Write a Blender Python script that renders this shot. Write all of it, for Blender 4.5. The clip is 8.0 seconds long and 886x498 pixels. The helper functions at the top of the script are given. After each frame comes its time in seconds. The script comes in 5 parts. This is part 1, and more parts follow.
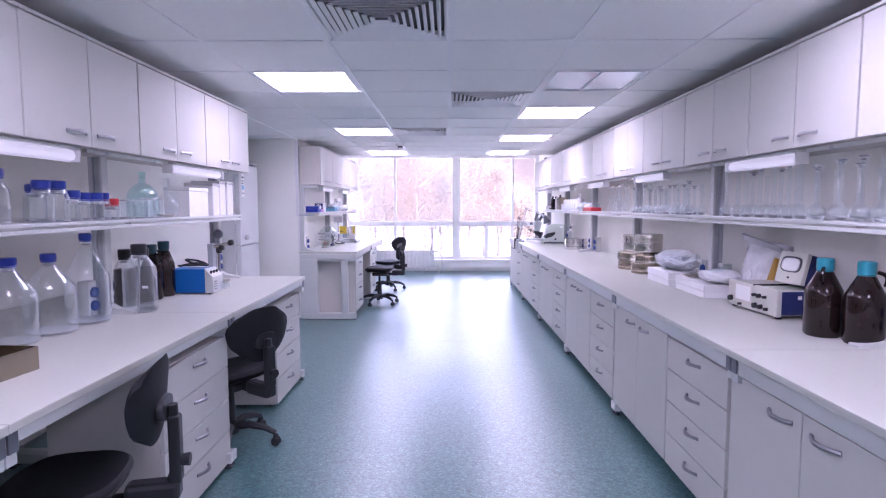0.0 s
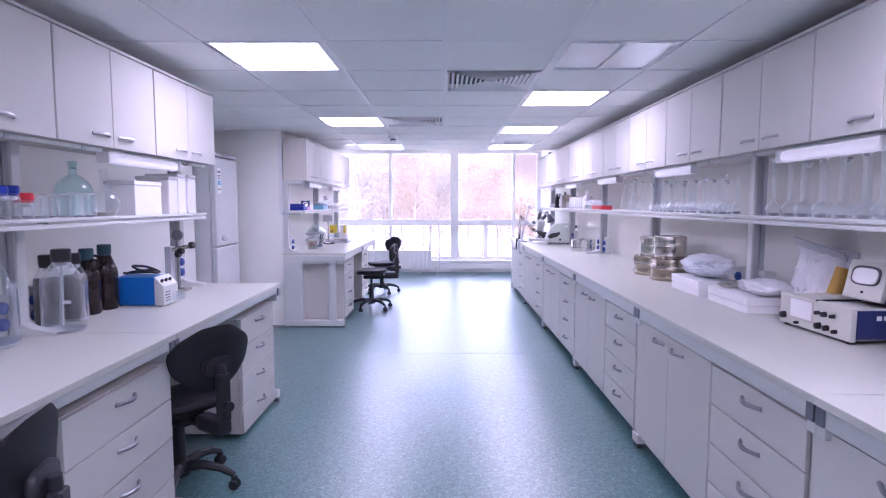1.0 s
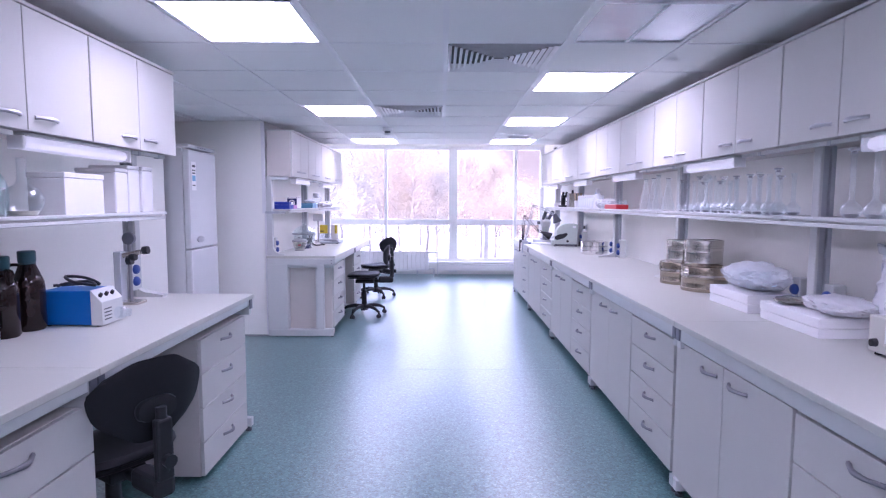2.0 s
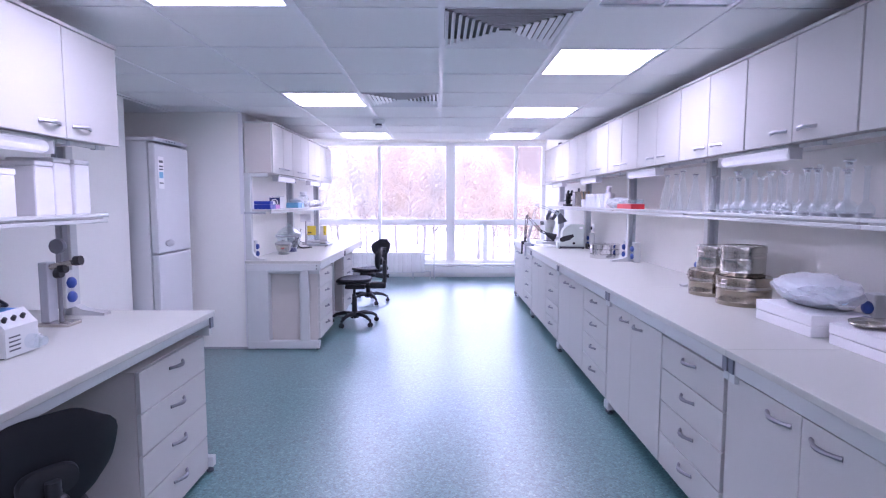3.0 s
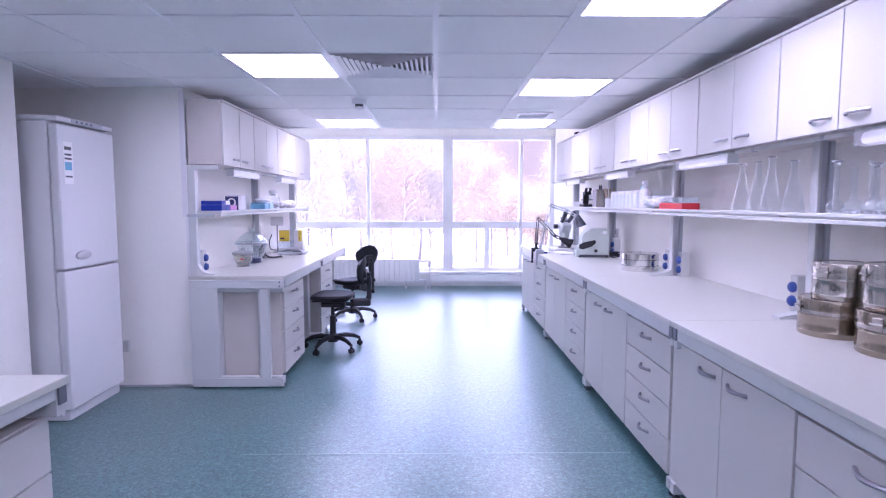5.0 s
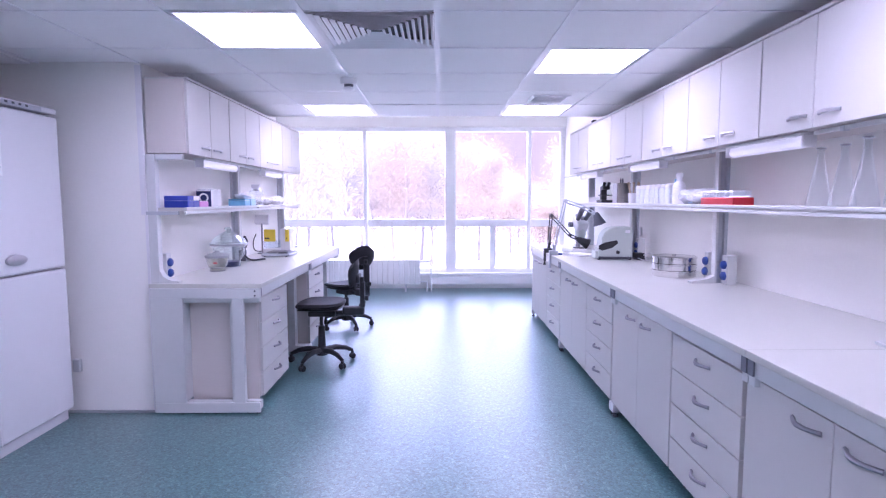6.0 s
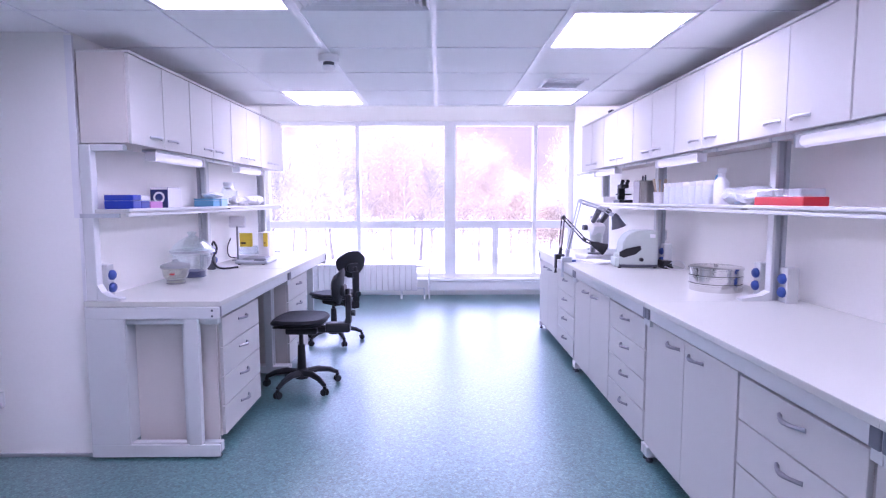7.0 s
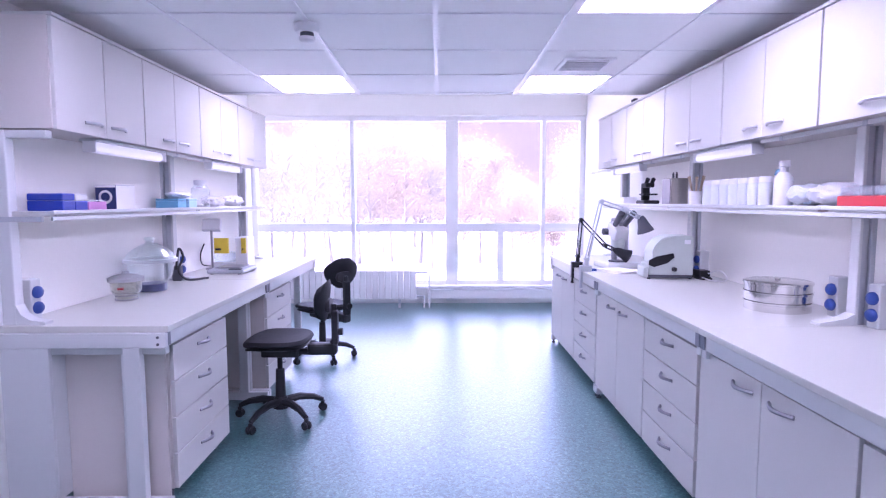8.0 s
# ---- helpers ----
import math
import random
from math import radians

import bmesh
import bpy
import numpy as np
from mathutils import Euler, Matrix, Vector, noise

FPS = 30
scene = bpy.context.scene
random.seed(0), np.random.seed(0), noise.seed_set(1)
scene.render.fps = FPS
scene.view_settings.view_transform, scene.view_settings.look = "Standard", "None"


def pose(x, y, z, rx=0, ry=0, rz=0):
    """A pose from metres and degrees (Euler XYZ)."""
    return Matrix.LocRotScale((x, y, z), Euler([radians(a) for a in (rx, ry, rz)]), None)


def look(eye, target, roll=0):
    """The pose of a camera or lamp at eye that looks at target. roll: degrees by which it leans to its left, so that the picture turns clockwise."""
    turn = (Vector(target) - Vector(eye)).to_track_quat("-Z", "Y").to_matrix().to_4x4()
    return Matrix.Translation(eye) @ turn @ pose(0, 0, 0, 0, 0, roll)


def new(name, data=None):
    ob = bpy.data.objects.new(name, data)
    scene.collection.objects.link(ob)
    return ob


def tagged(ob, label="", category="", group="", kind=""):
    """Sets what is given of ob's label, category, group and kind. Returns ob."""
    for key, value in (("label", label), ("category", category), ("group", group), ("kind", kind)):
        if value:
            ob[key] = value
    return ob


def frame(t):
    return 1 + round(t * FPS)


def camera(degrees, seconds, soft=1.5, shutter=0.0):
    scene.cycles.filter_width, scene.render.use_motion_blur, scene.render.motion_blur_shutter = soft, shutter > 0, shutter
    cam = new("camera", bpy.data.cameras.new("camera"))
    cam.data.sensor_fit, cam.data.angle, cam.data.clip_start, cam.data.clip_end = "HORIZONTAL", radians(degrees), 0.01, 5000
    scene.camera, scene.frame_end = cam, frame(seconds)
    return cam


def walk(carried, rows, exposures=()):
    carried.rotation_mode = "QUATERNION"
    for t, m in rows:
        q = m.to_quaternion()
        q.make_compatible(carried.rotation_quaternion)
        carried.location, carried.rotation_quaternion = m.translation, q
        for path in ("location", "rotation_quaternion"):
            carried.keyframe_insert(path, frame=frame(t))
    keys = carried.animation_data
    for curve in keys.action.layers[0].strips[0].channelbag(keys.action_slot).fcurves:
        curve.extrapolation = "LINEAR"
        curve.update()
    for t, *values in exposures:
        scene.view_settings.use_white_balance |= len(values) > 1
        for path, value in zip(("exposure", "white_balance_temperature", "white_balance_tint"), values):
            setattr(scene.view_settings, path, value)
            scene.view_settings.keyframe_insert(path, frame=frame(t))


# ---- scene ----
cam = camera(77.3, 8.0, 1.2)
PATH = [
    (0, (-0.025, -0.342, 1.434), (-0.037, 1.652, 1.277), -0.1),
    (0.5, (-0.015, -0.067, 1.43), (-0.024, 1.927, 1.271), -0.0),
    (1, (0.006, 0.214, 1.427), (-0.003, 2.207, 1.264), 0.0),
    (1.5, (-0.016, 0.487, 1.423), (-0.021, 2.48, 1.258), 0.1),
    (3, (-0.005, 1.292, 1.429), (0.006, 3.284, 1.257), 0.1),
    (3.5, (-0.008, 1.533, 1.418), (0.004, 3.526, 1.247), 0.0),
    (4, (-0.028, 1.827, 1.433), (-0.01, 3.82, 1.257), 0.0),
    (4.5, (-0.003, 2.094, 1.413), (0.014, 4.086, 1.24), -0.0),
    (4.7, (0.002, 2.212, 1.411), (0.026, 4.206, 1.246), 0.0),
    (6, (0.005, 3.006, 1.395), (0.02, 4.998, 1.219), -0.1),
    (6.5, (0.007, 3.313, 1.387), (0.023, 5.305, 1.211), -0.1),
    (7, (0.019, 3.633, 1.396), (0.036, 5.625, 1.219), -0.1),
    (7.5, (0.024, 3.905, 1.382), (0.038, 5.898, 1.212), -0.1),
    (8, (0.014, 4.217, 1.387), (0.029, 6.209, 1.216), -0.1),
]
walk(cam, [(t, look(eye, target, roll)) for t, eye, target, roll in PATH],
     exposures=[(0.0, 4.06, 5360, 47), (1.5, 4.04, 5220, 45), (3.5, 4.01, 5140, 44), (4.5, 4.03, 5130, 46), (6.5, 4.08, 5120, 49), (8.0, 4.12, 5110, 52)])

# ---- world, sun ----
world = bpy.data.worlds.new("sky")
scene.world = world
world.use_nodes = True
wn = world.node_tree.nodes
sky = wn.new("ShaderNodeTexSky")
sky.sky_type = "NISHITA"
sky.sun_disc = False
sky.sun_elevation = radians(52)
sky.sun_rotation = radians(200)
sky.air_density, sky.dust_density, sky.ozone_density = 0.8, 7.0, 0.3
wn["Background"].inputs["Strength"].default_value = 0.12
# high thin cloud: most of the blue is washed out of the sky
haze = wn.new("ShaderNodeHueSaturation")
haze.inputs["Saturation"].default_value = 0.22
world.node_tree.links.new(sky.outputs["Color"], haze.inputs["Color"])
world.node_tree.links.new(haze.outputs["Color"], wn["Background"].inputs["Color"])
sun = new("sun", bpy.data.lights.new("sun", "SUN"))
sun.data.energy, sun.data.angle, sun.data.color = 1.3, radians(10), (1.0, 0.95, 0.88)
sun.matrix_world = look((-7, -9, 26), (0, 10, 0))
PANEL_GLOW = 1.02
BACKDROP_GLOW = 0.055


# ---- materials ----
def material(name, colour, rough=0.5, metal=0.0, grain=0.03, scale=30.0, stain=0.04, bump=0.0, coat=0.0, spec=0.5):
    """A surface with fine grain and broad stains round its base colour."""
    m = bpy.data.materials.new(name)
    m.use_nodes = True
    n, l = m.node_tree.nodes, m.node_tree.links
    b = n["Principled BSDF"]
    b.inputs["Roughness"].default_value = rough
    b.inputs["Metallic"].default_value = metal
    b.inputs["Coat Weight"].default_value = coat
    b.inputs["Specular IOR Level"].default_value = spec
    co = n.new("ShaderNodeTexCoord")
    fine = n.new("ShaderNodeTexNoise")
    fine.inputs["Scale"].default_value, fine.inputs["Detail"].default_value = scale, 6
    broad = n.new("ShaderNodeTexNoise")
    broad.inputs["Scale"].default_value, broad.inputs["Detail"].default_value = 1.7, 3
    l.new(co.outputs["Object"], fine.inputs["Vector"])
    l.new(co.outputs["Object"], broad.inputs["Vector"])
    add = n.new("ShaderNodeMath")
    add.operation = "MULTIPLY_ADD"
    add.inputs[1].default_value = grain * 2
    add.inputs[2].default_value = 1 - grain - stain
    l.new(fine.outputs["Fac"], add.inputs[0])
    add2 = n.new("ShaderNodeMath")
    add2.operation = "MULTIPLY_ADD"
    add2.inputs[1].default_value = stain * 2
    l.new(broad.outputs["Fac"], add2.inputs[0])
    l.new(add.outputs[0], add2.inputs[2])
    mul = n.new("ShaderNodeMix")
    mul.data_type, mul.blend_type = "RGBA", "MULTIPLY"
    mul.inputs["Factor"].default_value = 1
    mul.inputs["A"].default_value = (*colour, 1)
    l.new(add2.outputs[0], mul.inputs["B"])
    l.new(mul.outputs["Result"], b.inputs["Base Color"])
    rr = n.new("ShaderNodeMapRange")
    rr.inputs["To Min"].default_value = max(0.02, rough - 0.08)
    rr.inputs["To Max"].default_value = min(1, rough + 0.08)
    l.new(broad.outputs["Fac"], rr.inputs["Value"])
    l.new(rr.outputs[0], b.inputs["Roughness"])
    if bump:
        bp = n.new("ShaderNodeBump")
        bp.inputs["Strength"].default_value, bp.inputs["Distance"].default_value = bump, 0.002
        l.new(fine.outputs["Fac"], bp.inputs["Height"])
        l.new(bp.outputs["Normal"], b.inputs["Normal"])
    return m


def clear(name, tint=(0.95, 0.97, 0.97), face=0.05, rim=0.85, power=3.0, rough=0.03):
    """Thin clear glass: see-through, with gloss that grows steeply towards the rim."""
    m = bpy.data.materials.new(name)
    m.use_nodes = True
    n, l = m.node_tree.nodes, m.node_tree.links
    n.remove(n["Principled BSDF"])
    tr = n.new("ShaderNodeBsdfTransparent")
    tr.inputs["Color"].default_value = (*tint, 1)
    gl = n.new("ShaderNodeBsdfGlossy")
    gl.inputs["Roughness"].default_value = rough
    gl.inputs["Color"].default_value = (0.95, 0.97, 1.0, 1)
    lw = n.new("ShaderNodeLayerWeight")
    lw.inputs["Blend"].default_value = 0.5
    steep = n.new("ShaderNodeMath")
    steep.operation = "POWER"
    steep.inputs[1].default_value = power
    cut = n.new("ShaderNodeMath")
    cut.operation = "MULTIPLY_ADD"
    cut.inputs[1].default_value, cut.inputs[2].default_value = rim, face
    mix = n.new("ShaderNodeMixShader")
    l.new(lw.outputs["Facing"], steep.inputs[0])
    l.new(steep.outputs[0], cut.inputs[0])
    l.new(cut.outputs[0], mix.inputs["Fac"])
    l.new(tr.outputs[0], mix.inputs[1])
    l.new(gl.outputs[0], mix.inputs[2])
    l.new(mix.outputs[0], n["Material Output"].inputs["Surface"])
    return m


def foliage(name, colour):
    """Thin leaves that let half of the light through, each of a slightly different tone."""
    m = bpy.data.materials.new(name)
    m.use_nodes = True
    n, l = m.node_tree.nodes, m.node_tree.links
    n.remove(n["Principled BSDF"])
    geo = n.new("ShaderNodeNewGeometry")
    ramp = n.new("ShaderNodeValToRGB")
    e = ramp.color_ramp.elements
    e[0].color = (*[c * 0.88 for c in colour], 1)
    e[1].color = (*[min(0.8, c * 1.1) for c in colour], 1)
    l.new(geo.outputs["Random Per Island"], ramp.inputs["Fac"])
    di, tl = n.new("ShaderNodeBsdfDiffuse"), n.new("ShaderNodeBsdfTranslucent")
    mix = n.new("ShaderNodeMixShader")
    for node, socket in ((di, 1), (tl, 2)):
        l.new(ramp.outputs["Color"], node.inputs["Color"])
        l.new(node.outputs[0], mix.inputs[socket])
    l.new(mix.outputs[0], n["Material Output"].inputs["Surface"])
    return m


def glow(name, colour, strength):
    m = bpy.data.materials.new(name)
    m.use_nodes = True
    b = m.node_tree.nodes["Principled BSDF"]
    b.inputs["Base Color"].default_value = (0.8, 0.8, 0.8, 1)
    b.inputs["Emission Color"].default_value = (*colour, 1)
    b.inputs["Emission Strength"].default_value = strength
    return m


def glow_card(name, colour, strength):
    """Plain emission with no surface of its own, for a card standing in for far brightness."""
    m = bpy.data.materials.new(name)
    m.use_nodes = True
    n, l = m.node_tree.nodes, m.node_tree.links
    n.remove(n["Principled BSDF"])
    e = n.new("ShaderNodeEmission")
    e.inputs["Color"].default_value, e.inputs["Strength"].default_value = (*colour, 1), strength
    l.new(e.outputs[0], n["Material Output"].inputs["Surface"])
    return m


def vinyl():
    """Speckled teal vinyl sheet with a waxed sheen."""
    m = bpy.data.materials.new("floor_vinyl")
    m.use_nodes = True
    n, l = m.node_tree.nodes, m.node_tree.links
    b = n["Principled BSDF"]
    co = n.new("ShaderNodeTexCoord")
    vo = n.new("ShaderNodeTexVoronoi")
    vo.inputs["Scale"].default_value = 105
    no = n.new("ShaderNodeTexNoise")
    no.inputs["Scale"].default_value, no.inputs["Detail"].default_value = 34, 10
    br = n.new("ShaderNodeTexNoise")
    br.inputs["Scale"].default_value, br.inputs["Detail"].default_value = 1.1, 4
    for t in (vo, no, br):
        l.new(co.outputs["Object"], t.inputs["Vector"])
    sp = n.new("ShaderNodeSeparateColor")
    l.new(vo.outputs["Color"], sp.inputs[0])
    ra = n.new("ShaderNodeValToRGB")
    ra.color_ramp.interpolation = "LINEAR"
    e = ra.color_ramp.elements
    e[0].position, e[0].color = 0.18, (0.020, 0.066, 0.060, 1)
    e[1].position, e[1].color = 0.95, (0.29, 0.43, 0.41, 1)
    x = e.new(0.42)
    x.color = (0.050, 0.152, 0.150, 1)
    x = e.new(0.70)
    x.color = (0.090, 0.22, 0.217, 1)
    mx = n.new("ShaderNodeMath")
    mx.operation = "MULTIPLY_ADD"
    mx.inputs[1].default_value = 0.55
    l.new(sp.outputs[0], mx.inputs[0])
    m2 = n.new("ShaderNodeMath")
    m2.operation = "MULTIPLY"
    m2.inputs[1].default_value = 0.45
    l.new(no.outputs["Fac"], m2.inputs[0])
    l.new(m2.outputs[0], mx.inputs[2])
    l.new(mx.outputs[0], ra.inputs["Fac"])
    l.new(ra.outputs["Color"], b.inputs["Base Color"])
    rr = n.new("ShaderNodeMapRange")
    rr.inputs["To Min"].default_value, rr.inputs["To Max"].default_value = 0.30, 0.40
    l.new(br.outputs["Fac"], rr.inputs["Value"])
    l.new(rr.outputs[0], b.inputs["Roughness"])
    b.inputs["Specular IOR Level"].default_value = 0.4
    b.inputs["Coat Weight"].default_value, b.inputs["Coat Roughness"].default_value = 1.0, 0.34
    b.inputs["Coat IOR"].default_value = 1.7
    bp = n.new("ShaderNodeBump")
    bp.inputs["Strength"].default_value, bp.inputs["Distance"].default_value = 0.08, 0.001
    l.new(no.outputs["Fac"], bp.inputs["Height"])
    l.new(bp.outputs["Normal"], b.inputs["Normal"])
    return m


FLOOR = vinyl()
PLASTER = material("wall_paint", (0.915, 0.91, 0.86), 0.75, grain=0.02, scale=60, stain=0.03, bump=0.1)
TILE = material("ceiling_board", (0.93, 0.93, 0.925), 0.85, grain=0.06, scale=220, stain=0.04, bump=0.35)
GRID = material("grid_steel", (0.90, 0.90, 0.92), 0.4, grain=0.02)
LAMINATE = material("white_laminate", (0.60, 0.595, 0.565), 0.6, grain=0.02, scale=120, stain=0.03, bump=0.05, spec=0.3)
CARCASE = material("grey_board", (0.62, 0.585, 0.545), 0.55, grain=0.03, scale=90, stain=0.04)
WORKTOP = material("worktop_laminate", (0.555, 0.565, 0.51), 0.32, grain=0.03, scale=180, stain=0.05, bump=0.03)
FRAME = material("painted_steel", (0.62, 0.64, 0.625), 0.38, grain=0.02, stain=0.03)
POST = material("grey_profile", (0.48, 0.51, 0.54), 0.42, metal=0.3, grain=0.03)
PLATE = material("joint_plate", (0.20, 0.21, 0.24), 0.4, metal=0.5)
DARKGREY = material("dark_plastic", (0.08, 0.085, 0.10), 0.45)
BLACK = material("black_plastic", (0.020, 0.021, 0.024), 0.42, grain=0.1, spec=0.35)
FABRIC = material("black_upholstery", (0.013, 0.0135, 0.017), 0.55, grain=0.3, scale=300, bump=0.3, spec=0.25)
CHROME = material("brushed_metal", (0.31, 0.31, 0.33), 0.38, metal=1.0, grain=0.05, scale=80)
SATIN = material("satin_metal", (0.60, 0.60, 0.62), 0.42, metal=0.85, grain=0.04, scale=80)
STEEL = material("stainless_steel", (0.58, 0.55, 0.50), 0.22, metal=1.0, grain=0.08, scale=60, stain=0.1)
POLISH = material("polished_steel", (0.74, 0.73, 0.71), 0.13, metal=1.0, grain=0.04, scale=40, stain=0.08)
DRUM = material("dull_steel", (0.50, 0.48, 0.43), 0.17, metal=1.0, grain=0.1, scale=50, stain=0.12)
TIN = material("aged_steel", (0.36, 0.315, 0.245), 0.18, metal=1.0, grain=0.1, scale=50, stain=0.12)
WHITE = material("white_plastic", (0.82, 0.82, 0.83), 0.4, grain=0.02)
FROST = material("frosted_plastic", (0.75, 0.785, 0.81), 0.45, grain=0.02)
SASH = material("window_enamel", (0.90, 0.90, 0.90), 0.35, grain=0.02)
ENAMEL = material("white_enamel", (0.78, 0.79, 0.80), 0.25, grain=0.01, coat=0.3)
PAPER = material("white_card", (0.84, 0.84, 0.84), 0.8, grain=0.02)
FOAM = material("white_foam", (0.85, 0.85, 0.86), 0.9, grain=0.04, scale=150, bump=0.4)
BLUE = material("blue_plastic", (0.02, 0.045, 0.34), 0.4)
NAVY = material("navy_paint", (0.015, 0.025, 0.12), 0.45)
DEVICEBLUE = material("blue_paint", (0.006, 0.135, 0.47), 0.45)
SOCKETBLUE = material("socket_blue", (0.025, 0.065, 0.28), 0.4)
TEALCAP = material("teal_cap", (0.02, 0.25, 0.33), 0.45)
RED = material("red_plastic", (0.62, 0.03, 0.04), 0.4)
YELLOW = material("yellow_plastic", (0.72, 0.55, 0.03), 0.45)
PINK = material("pink_plastic", (0.55, 0.22, 0.52), 0.45)
LIGHTBLUE = material("pale_blue_plastic", (0.16, 0.42, 0.62), 0.4)
AMBER = material("brown_glass", (0.016, 0.009, 0.008), 0.07, grain=0.1, spec=0.4)
GREYLIQ = material("grey_powder", (0.05, 0.045, 0.043), 0.6, grain=0.1)
BEIGE = material("beige_paint", (0.60, 0.60, 0.54), 0.45)
GREENGREY = material("green_grey_paint", (0.52, 0.58, 0.53), 0.4)
BROWN = material("kraft_paper", (0.50, 0.40, 0.28), 0.85, grain=0.08)
GLASS = clear("clear_glass", (0.95, 0.97, 0.975), 0.06, 0.85, 2.0, 0.03)
GREENSOLID = clear("pale_green_glass", (0.80, 0.94, 0.93), 0.08, 0.85, 2.6, 0.03)
GROUND = clear("ground_glass", (0.80, 0.83, 0.84), 0.35, 0.6, 1.2, 0.3)
PANE = clear("window_glass", (0.97, 0.98, 0.98), 0.015, 0.5, 5.0)
GREENGLASS = clear("green_glass", (0.72, 0.88, 0.86), 0.05, 0.6, 3.0, 0.05)
ACRYLIC = clear("clear_plastic", (0.86, 0.90, 0.93), 0.12, 0.6, 2.5, 0.08)
LAMP = glow("lamp_diffuser", (1.0, 0.93, 0.88), PANEL_GLOW)
TUBEWHITE = glow("opal_cover", (1.0, 0.95, 0.90), 0.020)
BARK = material("bark", (0.14, 0.13, 0.125), 0.9, grain=0.3, scale=12, bump=0.8)
LEAF = foliage("autumn_leaf", (0.215, 0.172, 0.132))
LEAFG = foliage("pale_green_leaf", (0.195, 0.19, 0.17))
LAWN = material("lawn", (0.27, 0.245, 0.215), 0.95, grain=0.3, scale=2.0, stain=0.3)
SKIRT = material("skirting", (0.34, 0.36, 0.36), 0.6)


# ---- mesh helpers ----
def part(name, bm, mat, parent=None, label="", smooth=False):
    """Links a bmesh as one mesh object under a thing or a part."""
    me = bpy.data.meshes.new(name)
    bmesh.ops.recalc_face_normals(bm, faces=bm.faces[:])
    if smooth:
        for f in bm.faces:
            f.smooth = True
        for e in bm.edges:
            if len(e.link_faces) == 2 and e.calc_face_angle(0) > 0.7:
                e.smooth = False
    bm.to_mesh(me)
    bm.free()
    for m in mat if isinstance(mat, (list, tuple)) else (mat,):
        me.materials.append(m)
    ob = new(name, me)
    if parent is not None:
        ob.parent = parent
    if label:
        ob["label"] = label
    return ob


def thing(name, label, category, group="", m=None, kind=""):
    ob = new(name)
    ob.empty_display_size = 0.05
    if m is not None:
        ob.matrix_basis = m
    return tagged(ob, label, category, group, kind)


def box(x0, x1, y0, y1, z0, z1, bevel=0.0, bm=None, slot=0):
    own = bmesh.new()
    bmesh.ops.create_cube(own, size=1, matrix=Matrix.LocRotScale(((x0 + x1) / 2, (y0 + y1) / 2, (z0 + z1) / 2), None, (abs(x1 - x0), abs(y1 - y0), abs(z1 - z0))))
    if bevel:
        bmesh.ops.bevel(own, geom=own.edges[:], offset=bevel, segments=2, affect="EDGES", profile=0.5)
    if slot:
        for f in own.faces:
            f.material_index = slot
    if bm is None:
        return own
    return merge(bm, own)


def merge(bm, own, m=None):
    if m is not None:
        bmesh.ops.transform(own, matrix=m, verts=own.verts[:])
    me = bpy.data.meshes.new("tmp")
    own.to_mesh(me)
    own.free()
    bm.from_mesh(me)
    bpy.data.meshes.remove(me)
    return bm


def lathe(profile, segs=20, cx=0.0, cy=0.0, close=False, bm=None):
    """Turns (radius, z) pairs round the upright through cx, cy."""
    bm = bm or bmesh.new()
    rings = []
    for r, z in profile:
        if r < 1e-5:
            rings.append([bm.verts.new((cx, cy, z))])
        else:
            rings.append([bm.verts.new((cx + r * math.cos(2 * math.pi * k / segs), cy + r * math.sin(2 * math.pi * k / segs), z)) for k in range(segs)])
    for a, b in zip(rings, rings[1:]):
        for k in range(segs):
            q = (k + 1) % segs
            if len(a) == 1 and len(b) == 1:
                continue
            if len(a) == 1:
                bm.faces.new((a[0], b[k], b[q]))
            elif len(b) == 1:
                bm.faces.new((a[k], a[q], b[0]))
            else:
                bm.faces.new((a[k], a[q], b[q], b[k]))
    return bm


def tube(points, r, segs=8, bm=None):
    """A round bar along points; r is one radius or one for each point."""
    bm = bm or bmesh.new()
    pts = [Vector(p) for p in points]
    rs = r if isinstance(r, (list, tuple)) else [r] * len(pts)
    rings = []
    for i, p in enumerate(pts):
        d = (pts[min(i + 1, len(pts) - 1)] - pts[max(i - 1, 0)]).normalized()
        u = d.orthogonal().normalized() if i == 0 else (u - d * u.dot(d)).normalized()
        w = d.cross(u)
        rings.append([bm.verts.new(p + rs[i] * (math.cos(2 * math.pi * k / segs) * u + math.sin(2 * math.pi * k / segs) * w)) for k in range(segs)])
    for a, b in zip(rings, rings[1:]):
        for k in range(segs):
            bm.faces.new((a[k], a[(k + 1) % segs], b[(k + 1) % segs], b[k]))
    bm.faces.new(rings[0][::-1])
    bm.faces.new(rings[-1])
    return bm


def bend(points, n=5):
    """A smooth curve through the given points."""
    p = [Vector(q) for q in points]
    p = [p[0] * 2 - p[1]] + p + [p[-1] * 2 - p[-2]]
    out = []
    for a, b, c, d in zip(p, p[1:], p[2:], p[3:]):
        for k in range(n):
            t = k / n
            out.append(0.5 * (2 * b + (c - a) * t + (2 * a - 5 * b + 4 * c - d) * t * t + (3 * b - a - 3 * c + d) * t ** 3))
    return out + [p[-2]]


def arc(p0, p1, lift, n=6):
    """Points of a bow from p0 to p1 that rises by the vector lift."""
    a, b, l = Vector(p0), Vector(p1), Vector(lift)
    return [a.lerp(b, i / n) + l * math.sin(math.pi * i / n) for i in range(n + 1)]


def structure(name, bm, mat, label, category):
    return tagged(part(name, bm, mat), label, category, kind="structure")


